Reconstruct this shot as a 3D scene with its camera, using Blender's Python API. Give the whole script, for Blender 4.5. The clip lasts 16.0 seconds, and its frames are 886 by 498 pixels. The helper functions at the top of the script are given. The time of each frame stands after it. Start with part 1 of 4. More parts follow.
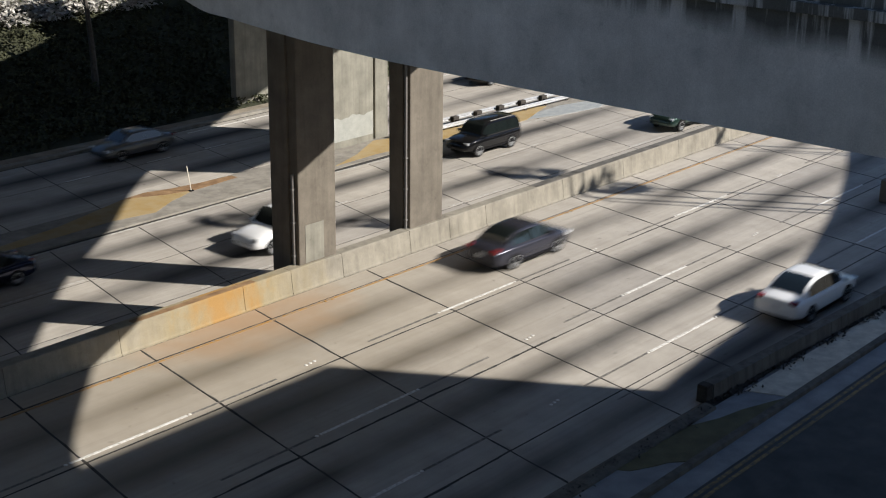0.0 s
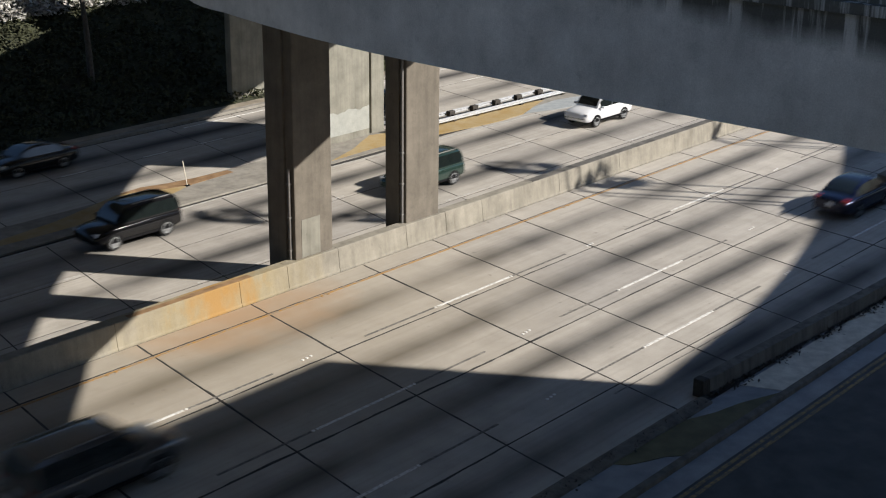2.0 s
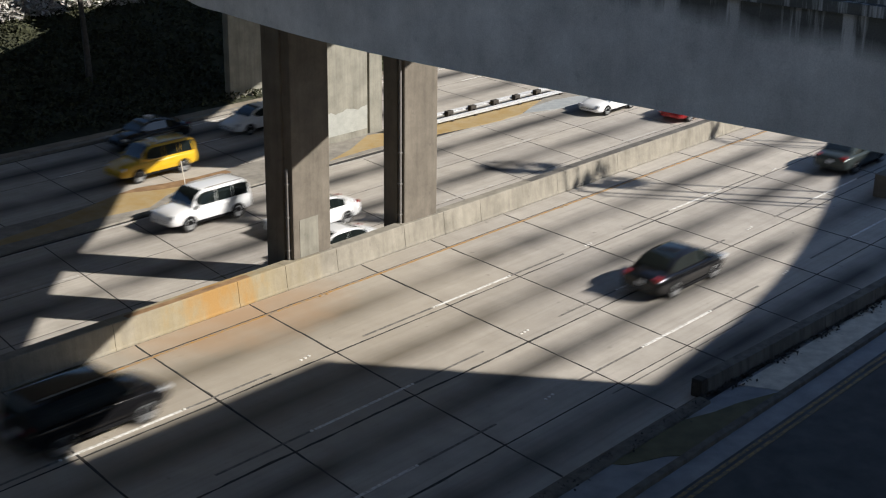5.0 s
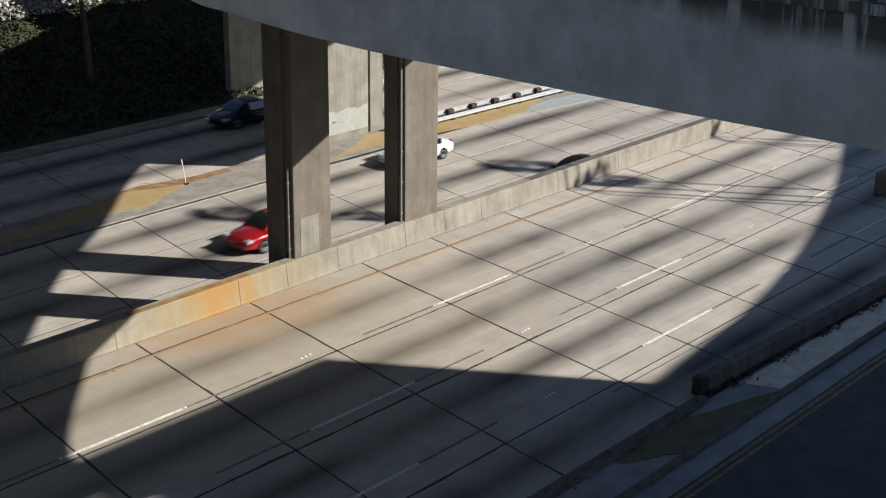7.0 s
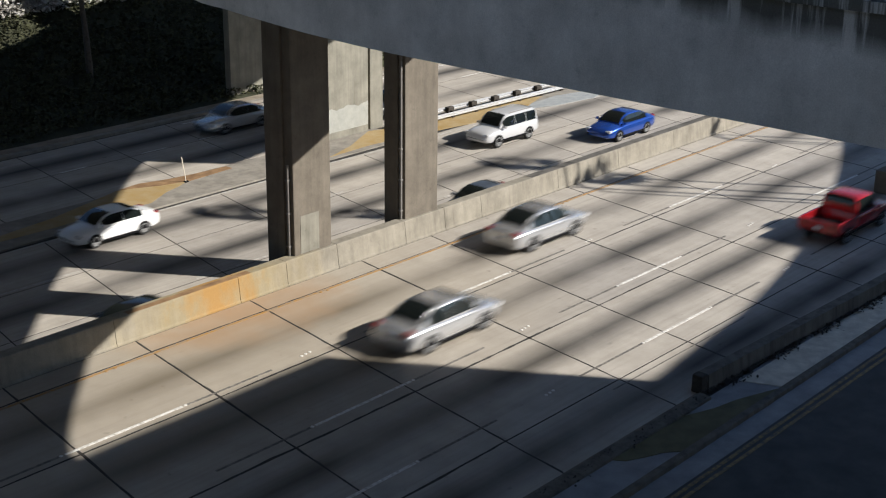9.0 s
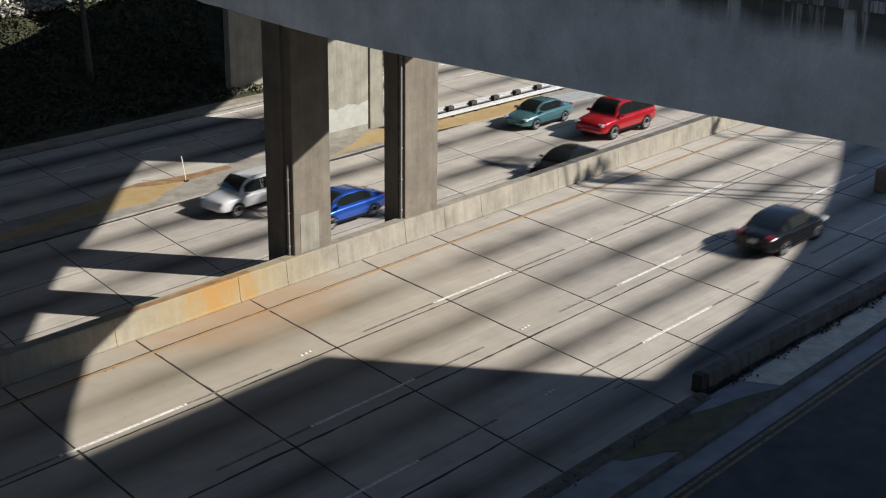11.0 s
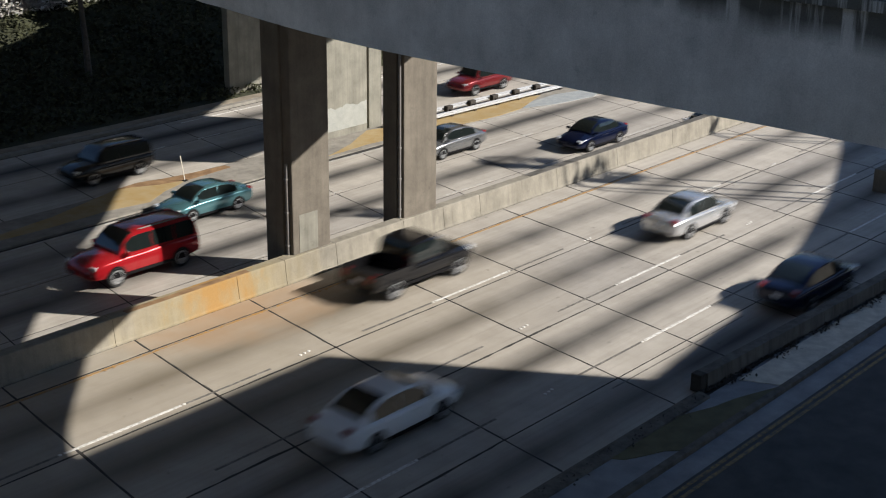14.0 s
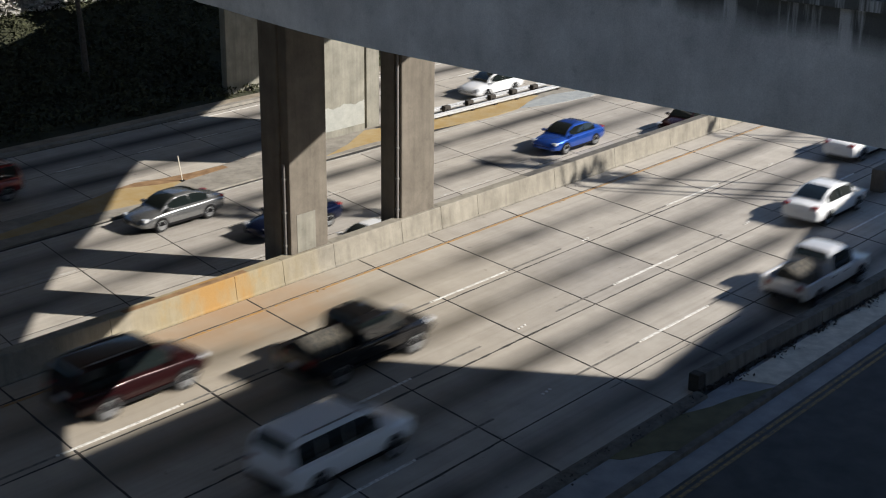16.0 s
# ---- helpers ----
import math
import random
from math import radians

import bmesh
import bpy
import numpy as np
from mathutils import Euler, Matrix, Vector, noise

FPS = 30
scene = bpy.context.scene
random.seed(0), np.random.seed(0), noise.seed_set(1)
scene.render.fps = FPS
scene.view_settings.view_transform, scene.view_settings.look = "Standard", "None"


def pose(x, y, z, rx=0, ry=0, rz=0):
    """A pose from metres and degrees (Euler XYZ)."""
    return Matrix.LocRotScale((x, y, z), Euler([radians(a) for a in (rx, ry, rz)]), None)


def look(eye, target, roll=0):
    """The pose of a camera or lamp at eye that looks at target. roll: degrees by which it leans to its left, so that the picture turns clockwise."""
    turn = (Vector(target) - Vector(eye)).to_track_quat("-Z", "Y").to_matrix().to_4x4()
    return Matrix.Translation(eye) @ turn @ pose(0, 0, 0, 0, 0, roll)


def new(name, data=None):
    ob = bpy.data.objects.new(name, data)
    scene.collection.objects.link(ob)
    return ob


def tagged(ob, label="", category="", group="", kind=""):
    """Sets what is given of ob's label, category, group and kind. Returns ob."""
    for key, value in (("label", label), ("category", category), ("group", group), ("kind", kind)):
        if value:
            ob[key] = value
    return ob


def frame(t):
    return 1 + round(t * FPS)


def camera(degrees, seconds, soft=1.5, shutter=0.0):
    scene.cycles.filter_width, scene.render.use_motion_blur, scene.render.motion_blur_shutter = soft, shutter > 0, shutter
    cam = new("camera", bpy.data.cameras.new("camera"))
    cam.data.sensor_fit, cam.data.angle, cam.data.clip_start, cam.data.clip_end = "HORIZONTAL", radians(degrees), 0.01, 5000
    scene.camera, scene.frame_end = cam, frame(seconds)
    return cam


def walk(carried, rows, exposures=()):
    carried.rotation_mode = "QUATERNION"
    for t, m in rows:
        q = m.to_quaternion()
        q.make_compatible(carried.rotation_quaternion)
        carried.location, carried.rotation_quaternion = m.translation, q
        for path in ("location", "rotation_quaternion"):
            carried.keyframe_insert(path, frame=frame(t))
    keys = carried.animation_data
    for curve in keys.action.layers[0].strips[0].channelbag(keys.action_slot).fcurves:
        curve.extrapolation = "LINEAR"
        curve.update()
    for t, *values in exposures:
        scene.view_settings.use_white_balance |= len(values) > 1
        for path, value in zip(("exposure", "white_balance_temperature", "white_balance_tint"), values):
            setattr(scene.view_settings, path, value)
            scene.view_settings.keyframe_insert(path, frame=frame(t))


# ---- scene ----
EYE = (0.0, 0.0, 17.169)
cam = camera(35.87, 16.0, soft=1.1, shutter=0.65)
AIMS = [
    (0.0, (35.412, 31.229, 0.715)),
    (0.5, (35.430, 31.188, 0.676)),
    (1.0, (35.438, 31.153, 0.628)),
    (1.5, (35.446, 31.119, 0.579)),
    (2.0, (35.454, 31.084, 0.531)),
    (2.5, (35.463, 31.063, 0.512)),
    (3.0, (35.483, 31.040, 0.512)),
    (3.5, (35.502, 31.029, 0.532)),
    (4.0, (35.502, 31.029, 0.532)),
    (6.5, (35.474, 31.046, 0.502)),
    (7.0, (35.466, 31.039, 0.473)),
    (7.5, (35.459, 31.031, 0.444)),
    (8.0, (35.451, 31.024, 0.415)),
    (8.5, (35.451, 31.024, 0.415)),
    (9.0, (35.446, 31.020, 0.395)),
    (11.5, (35.436, 31.010, 0.356)),
    (12.0, (35.428, 31.003, 0.327)),
    (12.5, (35.433, 30.993, 0.317)),
    (13.0, (35.449, 30.980, 0.327)),
    (13.5, (35.456, 30.987, 0.357)),
    (14.0, (35.463, 30.979, 0.357)),
    (14.5, (35.477, 30.964, 0.357)),
    (15.0, (35.509, 30.937, 0.377)),
    (15.5, (35.504, 30.933, 0.357)),
    (16.0, (35.518, 30.917, 0.358)),
]
walk(cam, [(t, look(EYE, aim, 0.655)) for t, aim in AIMS])

# ---- light: low sun over the freeway, clear sky ----
SUN_X, SUN_Y, SUN_RISE = 0.54, -0.84, 0.635
world = bpy.data.worlds.new("sky")
scene.world = world
world.use_nodes = True
wn = world.node_tree.nodes
sky = wn.new("ShaderNodeTexSky")
sky.sky_type, sky.sun_disc = "NISHITA", False
sky.sun_elevation = math.atan(SUN_RISE)
sky.sun_rotation = math.atan2(SUN_X, SUN_Y)
world.node_tree.links.new(sky.outputs[0], wn["Background"].inputs[0])
wn["Background"].inputs[1].default_value = 0.065
sky.dust_density, sky.ozone_density = 0.2, 4.5
sun_data = bpy.data.lights.new("sun", "SUN")
sun_data.energy, sun_data.angle, sun_data.color = 5.0, radians(0.55), (1.0, 0.945, 0.87)
sun = new("sun", sun_data)
sun.matrix_world = look((SUN_X * 60, SUN_Y * 60, SUN_RISE * 60), (0, 0, 0))
scene.view_settings.exposure = 0.60

# ---- materials ----


def nodes_of(name):
    m = bpy.data.materials.new(name)
    m.use_nodes = True
    nt = m.node_tree
    return m, nt, nt.nodes["Principled BSDF"]


def tex(nt, scale, detail=4.0, rough=0.55, stretch=None):
    geo = nt.nodes.new("ShaderNodeNewGeometry")
    out = geo.outputs["Position"]
    if stretch:
        mul = nt.nodes.new("ShaderNodeVectorMath")
        mul.operation = "MULTIPLY"
        mul.inputs[1].default_value = stretch
        nt.links.new(out, mul.inputs[0])
        out = mul.outputs[0]
    n = nt.nodes.new("ShaderNodeTexNoise")
    n.inputs["Scale"].default_value, n.inputs["Detail"].default_value, n.inputs["Roughness"].default_value = scale, detail, rough
    nt.links.new(out, n.inputs["Vector"])
    return n.outputs["Fac"]


def ramp(nt, fac, stops):
    r = nt.nodes.new("ShaderNodeValToRGB")
    while len(r.color_ramp.elements) < len(stops):
        r.color_ramp.elements.new(0.5)
    for e, (p, c) in zip(r.color_ramp.elements, stops):
        e.position, e.color = p, (*c, 1) if len(c) == 3 else (c[0],) * 3 + (1,)
    nt.links.new(fac, r.inputs[0])
    return r.outputs[0]


def mixc(nt, fac, a, b, kind="MIX"):
    m = nt.nodes.new("ShaderNodeMix")
    m.data_type, m.blend_type = "RGBA", kind
    for sock, v in ((m.inputs[0], fac), (m.inputs[6], a), (m.inputs[7], b)):
        if isinstance(v, bpy.types.NodeSocket):
            nt.links.new(v, sock)
        else:
            sock.default_value = (*v, 1) if isinstance(v, tuple) else v
    return m.outputs[2]


def math_node(nt, op, a, b=None, c=None):
    m = nt.nodes.new("ShaderNodeMath")
    m.operation = op
    for sock, v in zip(m.inputs, (a, b, c)):
        if v is None:
            continue
        if isinstance(v, bpy.types.NodeSocket):
            nt.links.new(v, sock)
        else:
            sock.default_value = v
    return m.outputs[0]


def bump(nt, bsdf, height, strength=0.3, distance=0.01):
    b = nt.nodes.new("ShaderNodeBump")
    b.inputs["Strength"].default_value, b.inputs["Distance"].default_value = strength, distance
    nt.links.new(height, b.inputs["Height"])
    nt.links.new(b.outputs[0], bsdf.inputs["Normal"])


def grained(name, dark, light, scale=3.0, rough=0.85, fine=60.0, strength=0.25, metal=0.0, stretch=None):
    m, nt, p = nodes_of(name)
    base = ramp(nt, tex(nt, scale, 6, 0.6, stretch), [(0.3, dark), (0.7, light)])
    speck = ramp(nt, tex(nt, fine, 3), [(0.25, (0.82,)), (0.75, (1.08,))])
    nt.links.new(mixc(nt, 1.0, base, speck, "MULTIPLY"), p.inputs["Base Color"])
    p.inputs["Roughness"].default_value, p.inputs["Metallic"].default_value = rough, metal
    bump(nt, p, tex(nt, fine, 4), strength)
    return m


def slab_concrete(name, lane_origin, lane_width, near=True):
    """Old freeway concrete: an oil-darkened stripe down each lane, tyre wear, stains, and a tone of its own per slab."""
    m, nt, p = nodes_of(name)
    geo = nt.nodes.new("ShaderNodeNewGeometry")
    sep = nt.nodes.new("ShaderNodeSeparateXYZ")
    nt.links.new(geo.outputs["Position"], sep.inputs[0])
    base = ramp(nt, tex(nt, 0.9, 7, 0.62), [(0.28, (0.355, 0.327, 0.29)), (0.5, (0.415, 0.385, 0.343)), (0.75, (0.475, 0.442, 0.398))])
    info = nt.nodes.new("ShaderNodeObjectInfo")
    tone = ramp(nt, info.outputs["Random"], [(0.0, (0.86, 0.86, 0.87)), (0.5, (0.97, 0.965, 0.955)), (1.0, (1.06, 1.05, 1.03))])
    col = mixc(nt, 1.0, base, tone, "MULTIPLY")
    lane = math_node(nt, "FRACT", math_node(nt, "DIVIDE", math_node(nt, "SUBTRACT", sep.outputs[1], lane_origin), lane_width))
    off = math_node(nt, "ABSOLUTE", math_node(nt, "SUBTRACT", lane, 0.5))
    wob = math_node(nt, "MULTIPLY_ADD", tex(nt, 0.35, 4, 0.6, (0.5, 1.6, 1)), 0.16, -0.08)
    band = ramp(nt, math_node(nt, "ADD", off, wob), [(0.0, (1.0,)), (0.26, (0.0,))])
    patch = ramp(nt, tex(nt, 0.16, 3, 0.5, (1, 0.7, 1)), [(0.34, (0.55,)), (0.58, (1.0,))])
    oil = math_node(nt, "MULTIPLY", band, patch)
    col = mixc(nt, math_node(nt, "MULTIPLY", oil, 0.97), col, (0.032, 0.030, 0.028))
    streak = ramp(nt, tex(nt, 1.0, 5, 0.6, (0.10, 5.0, 1)), [(0.45, (1.0,)), (0.8, (0.80,))])
    col = mixc(nt, 1.0, col, streak, "MULTIPLY")
    spots = ramp(nt, tex(nt, 2.6, 2, 0.4), [(0.70, (1.0,)), (0.78, (0.72,))])
    col = mixc(nt, 1.0, col, spots, "MULTIPLY")
    speck = ramp(nt, tex(nt, 45, 3), [(0.3, (0.86,)), (0.7, (1.06,))])
    col = mixc(nt, 1.0, col, speck, "MULTIPLY")
    if near:
        # broad ochre tint, strongest near x 24, y 31, fading outwards
        ex = math_node(nt, "MULTIPLY", math_node(nt, "SUBTRACT", sep.outputs[0], 24.0), 0.065)
        ey = math_node(nt, "MULTIPLY", math_node(nt, "SUBTRACT", sep.outputs[1], 31.0), 0.10)
        spread = math_node(nt, "ADD", math_node(nt, "MULTIPLY", ex, ex), math_node(nt, "MULTIPLY", ey, ey))
        spread = math_node(nt, "ADD", spread, math_node(nt, "MULTIPLY_ADD", tex(nt, 0.4, 4), 0.5, -0.25))
        col = mixc(nt, ramp(nt, spread, [(0.0, (0.5,)), (1.0, (0.0,))]), col, (0.30, 0.25, 0.175))
        # rust wash that spreads from the stained barrier panel
        dx = math_node(nt, "MULTIPLY", math_node(nt, "SUBTRACT", sep.outputs[0], 27.0), 0.20)
        dy = math_node(nt, "MULTIPLY", math_node(nt, "SUBTRACT", sep.outputs[1], 32.2), 0.40)
        dist = math_node(nt, "ADD", math_node(nt, "MULTIPLY", dx, dx), math_node(nt, "MULTIPLY", dy, dy))
        dist = math_node(nt, "ADD", dist, math_node(nt, "MULTIPLY_ADD", tex(nt, 0.7, 4), 1.2, -0.6))
        rust = ramp(nt, dist, [(0.0, (0.66,)), (1.0, (0.0,))])
        col = mixc(nt, rust, col, (0.34, 0.21, 0.11))
    nt.links.new(col, p.inputs["Base Color"])
    p.inputs["Roughness"].default_value = 0.8
    bump(nt, p, tex(nt, 55, 4), 0.2)
    return m


def wall_concrete(name, light=1.0, rust_x=None, streaks=0.5, tint=(0.44, 0.41, 0.36), soot=False):
    """Cast concrete with rain streaks, pour stains and (for the median) a rust-orange stretch."""
    m, nt, p = nodes_of(name)
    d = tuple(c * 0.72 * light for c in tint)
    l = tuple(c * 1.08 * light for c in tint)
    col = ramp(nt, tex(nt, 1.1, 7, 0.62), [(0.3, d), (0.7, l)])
    run = ramp(nt, tex(nt, 1.0, 5, 0.6, (3.2, 3.2, 0.22)), [(0.42, (1.0,)), (0.78, (1.0 - streaks,))])
    col = mixc(nt, 1.0, col, run, "MULTIPLY")
    blot = ramp(nt, tex(nt, 3.7, 4, 0.6), [(0.62, (1.0,)), (0.8, (0.74,))])
    col = mixc(nt, 1.0, col, blot, "MULTIPLY")
    geo = nt.nodes.new("ShaderNodeNewGeometry")
    sep = nt.nodes.new("ShaderNodeSeparateXYZ")
    nt.links.new(geo.outputs["Position"], sep.inputs[0])
    if rust_x is not None:
        dx = math_node(nt, "ABSOLUTE", math_node(nt, "MULTIPLY", math_node(nt, "SUBTRACT", sep.outputs[0], rust_x), 0.23))
        dx = math_node(nt, "ADD", dx, math_node(nt, "MULTIPLY_ADD", tex(nt, 1.3, 5, 0.6, (1, 1, 0.5)), 1.2, -0.6))
        wide = ramp(nt, math_node(nt, "MULTIPLY", dx, 0.8), [(0.2, (0.62,)), (1.0, (0.0,))])
        col = mixc(nt, wide, col, (0.33, 0.265, 0.135))
        rust = ramp(nt, math_node(nt, "MULTIPLY", dx, 2.4), [(0.1, (0.75,)), (1.0, (0.0,))])
        col = mixc(nt, rust, col, (0.36, 0.195, 0.055))
    if soot:
        # black rain soot that creeps down from the coping at the old end of the beam
        up = math_node(nt, "MULTIPLY_ADD", sep.outputs[2], 2.1, -2.1 * 13.35)
        up = math_node(nt, "ADD", up, math_node(nt, "MULTIPLY_ADD", sep.outputs[1], -0.14, 1.35))
        up = math_node(nt, "ADD", up, math_node(nt, "MULTIPLY_ADD", tex(nt, 1.0, 4, 0.55, (1.6, 1.6, 0.3)), 0.9, -0.45))
        lime = ramp(nt, tex(nt, 1.0, 4, 0.6, (4.5, 4.5, 0.35)), [(0.50, (0.0,)), (0.60, (0.8,))])
        end = math_node(nt, "MULTIPLY_ADD", sep.outputs[1], -0.2, 3.9)
        end = math_node(nt, "MINIMUM", math_node(nt, "MAXIMUM", end, 0.0), 1.0)
        mask = math_node(nt, "MULTIPLY", ramp(nt, up, [(0.05, (0.0,)), (0.8, (0.86,))]), end)
        mask = math_node(nt, "MULTIPLY", mask, math_node(nt, "SUBTRACT", 1.0, lime))
        col = mixc(nt, mask, col, (0.042, 0.043, 0.033))
    speck = ramp(nt, tex(nt, 40, 3), [(0.3, (0.86,)), (0.7, (1.06,))])
    col = mixc(nt, 1.0, col, speck, "MULTIPLY")
    nt.links.new(col, p.inputs["Base Color"])
    p.inputs["Roughness"].default_value, p.inputs["Specular IOR Level"].default_value = 0.95, 0.15
    bump(nt, p, tex(nt, 22, 5), 0.12 if soot else 0.3, 0.012)
    return m


def worn_paint(name, colour, under, keep=0.55):
    m, nt, p = nodes_of(name)
    wear = ramp(nt, tex(nt, 7.0, 6, 0.7), [(keep - 0.08, (0.0,)), (keep + 0.1, (1.0,))])
    nt.links.new(mixc(nt, wear, colour, under), p.inputs["Base Color"])
    p.inputs["Roughness"].default_value = 0.7
    return m


def car_paint(name, colour, metal=0.35, rough=0.28):
    m, nt, p = nodes_of(name)
    dust = ramp(nt, tex(nt, 2.0, 5, 0.6), [(0.45, (0.0,)), (0.95, (0.0 if max(colour) < 0.12 else 0.06,))])
    nt.links.new(mixc(nt, dust, colour, (0.30, 0.28, 0.25)), p.inputs["Base Color"])
    p.inputs["Metallic"].default_value, p.inputs["Roughness"].default_value = metal, rough
    p.inputs["Coat Weight"].default_value, p.inputs["Coat Roughness"].default_value = (0.3 if max(colour) < 0.06 else 0.8), 0.03
    p.inputs["Coat IOR"].default_value = 1.5
    p.inputs["Specular IOR Level"].default_value = 0.3
    return m


def plain(name, colour, rough=0.5, metal=0.0):
    m, nt, p = nodes_of(name)
    var = ramp(nt, tex(nt, 9.0, 4), [(0.3, tuple(c * 0.85 for c in colour)), (0.7, tuple(min(1, c * 1.1) for c in colour))])
    nt.links.new(var, p.inputs["Base Color"])
    p.inputs["Roughness"].default_value, p.inputs["Metallic"].default_value = rough, metal
    return m


LANE, LANE_0 = 3.66, 32.05
ZF = -1.95
M_SLAB = slab_concrete("freeway_concrete", 32.05 - 3.66 * 4, 3.66)
M_SLAB_FAR = slab_concrete("far_freeway_concrete", 35.7, 4.17, near=False)
M_JOINT = grained("joint_filler", (0.022, 0.021, 0.02), (0.05, 0.046, 0.042), 8, 0.9)
M_MEDIAN = wall_concrete("median_concrete", 0.68, rust_x=26.7, streaks=0.28, tint=(0.455, 0.42, 0.35))
M_CAP = grained("dark_grey_cap", (0.05, 0.047, 0.042), (0.15, 0.14, 0.125), 1.6, 0.9)
M_PIER = wall_concrete("pier_concrete", 0.58, streaks=0.25, tint=(0.345, 0.305, 0.252))
M_PIER_PALE = wall_concrete("pale_pier_concrete", 0.72, streaks=0.3, tint=(0.40, 0.385, 0.325))
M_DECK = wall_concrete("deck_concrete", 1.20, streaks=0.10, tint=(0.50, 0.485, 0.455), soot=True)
# unseen deck undersides, coloured dark to cut light bounced onto columns and road
M_SOFFIT = wall_concrete("dark_soffit_concrete", 0.42, streaks=0.3)
M_KERB = wall_concrete("kerb_concrete", 0.7, streaks=0.25)
M_GRIMY = wall_concrete("grimy_concrete", 0.42, streaks=0.5)
M_ASPHALT = grained("asphalt", (0.05, 0.051, 0.053), (0.09, 0.09, 0.09), 1.2, 0.85, 70)
M_RAMP = slab_concrete("ramp_concrete", 51.45, 4.35, near=False)
M_GORE = grained("yellow_gore_paint", (0.33, 0.215, 0.07), (0.38, 0.30, 0.17), 1.1, 0.8)
M_GORE_GREY = grained("grey_gore_paint", (0.26, 0.28, 0.29), (0.36, 0.38, 0.38), 2, 0.8)
M_SAND = grained("dry_sand_dirt", (0.50, 0.46, 0.38), (0.76, 0.71, 0.60), 2.2, 0.95, 40)
M_OLIVE = grained("olive_silt", (0.10, 0.094, 0.054), (0.17, 0.155, 0.085), 1.4, 0.95, 40)
M_BLUEGREY = grained("worn_grey_apron", (0.19, 0.20, 0.215), (0.34, 0.35, 0.365), 0.9, 0.85)
M_YELLOW_OLD = worn_paint("old_yellow_paint", (0.30, 0.20, 0.07), (0.07, 0.07, 0.068), 0.50)
M_VERGE = grained("brown_dirt_verge", (0.17, 0.145, 0.11), (0.33, 0.285, 0.22), 0.9, 0.95, 25)
M_GROUND = grained("bare_ground", (0.10, 0.085, 0.06), (0.2, 0.17, 0.12), 0.4, 0.95, 20)
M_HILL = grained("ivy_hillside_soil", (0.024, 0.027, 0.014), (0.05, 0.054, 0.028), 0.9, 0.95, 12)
M_WHITE = worn_paint("worn_white_paint", (0.70, 0.69, 0.66), (0.40, 0.375, 0.335), 0.54)
M_WHITE_OLD = worn_paint("faded_white_paint", (0.50, 0.49, 0.47), (0.34, 0.315, 0.28), 0.47)
M_YELLOW = worn_paint("worn_yellow_paint", (0.38, 0.20, 0.05), (0.26, 0.215, 0.16), 0.50)
M_TAR = worn_paint("crack_tar", (0.115, 0.107, 0.097), (0.27, 0.25, 0.22), 0.55)
M_SEAL = grained("joint_sealer", (0.018, 0.017, 0.016), (0.07, 0.065, 0.058), 3, 0.8)
M_DOT = plain("ceramic_dot", (0.72, 0.70, 0.66), 0.4)
M_STEEL = plain("galvanized_steel", (0.62, 0.63, 0.64), 0.45, 0.5)
M_WOODPOST = grained("weathered_post", (0.03, 0.026, 0.022), (0.07, 0.06, 0.05), 10, 0.9)
M_PIPE = plain("grey_drain_pipe", (0.22, 0.21, 0.20), 0.6)
M_RUSTCAP = grained("rusty_cap", (0.17, 0.095, 0.045), (0.32, 0.20, 0.10), 1.8, 0.9)
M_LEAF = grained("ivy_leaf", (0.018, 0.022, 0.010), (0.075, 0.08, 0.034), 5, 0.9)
M_LEAF_DRY = grained("dry_brush", (0.34, 0.33, 0.30), (0.62, 0.60, 0.57), 6, 0.8)
M_BARK = grained("grey_bark", (0.05, 0.045, 0.04), (0.11, 0.10, 0.09), 6, 0.95)
M_GLASS = plain("tinted_car_glass", (0.010, 0.014, 0.014), 0.03)
M_GLASS.node_tree.nodes["Principled BSDF"].inputs["IOR"].default_value = 1.7
M_GLASS.node_tree.nodes["Principled BSDF"].inputs["Specular IOR Level"].default_value = 0.5
M_TYRE = plain("tyre_rubber", (0.018, 0.018, 0.018), 0.85)
M_RIM = plain("alloy_rim", (0.36, 0.37, 0.38), 0.35, 0.5)
M_TRIM = plain("black_trim", (0.009, 0.009, 0.01), 0.85)
M_TRIM.node_tree.nodes["Principled BSDF"].inputs["Specular IOR Level"].default_value = 0.1
M_HEAD = plain("headlight_lens", (0.65, 0.67, 0.70), 0.1, 0.3)
M_TAIL = plain("red_tail_lens", (0.20, 0.010, 0.012), 0.15)
M_PLATE = plain("number_plate", (0.62, 0.63, 0.66), 0.45)
M_WHITEWASH = grained("whitewashed_concrete", (0.30, 0.31, 0.285), (0.37, 0.375, 0.345), 2.5, 0.9)
M_LOAD = grained("tarpaulin_load", (0.03, 0.03, 0.03), (0.10, 0.09, 0.07), 5, 0.9)
M_POST = plain("aged_plastic", (0.50, 0.46, 0.39), 0.7)
M_SIGNWHITE = plain("white_plastic", (0.75, 0.74, 0.71), 0.5)
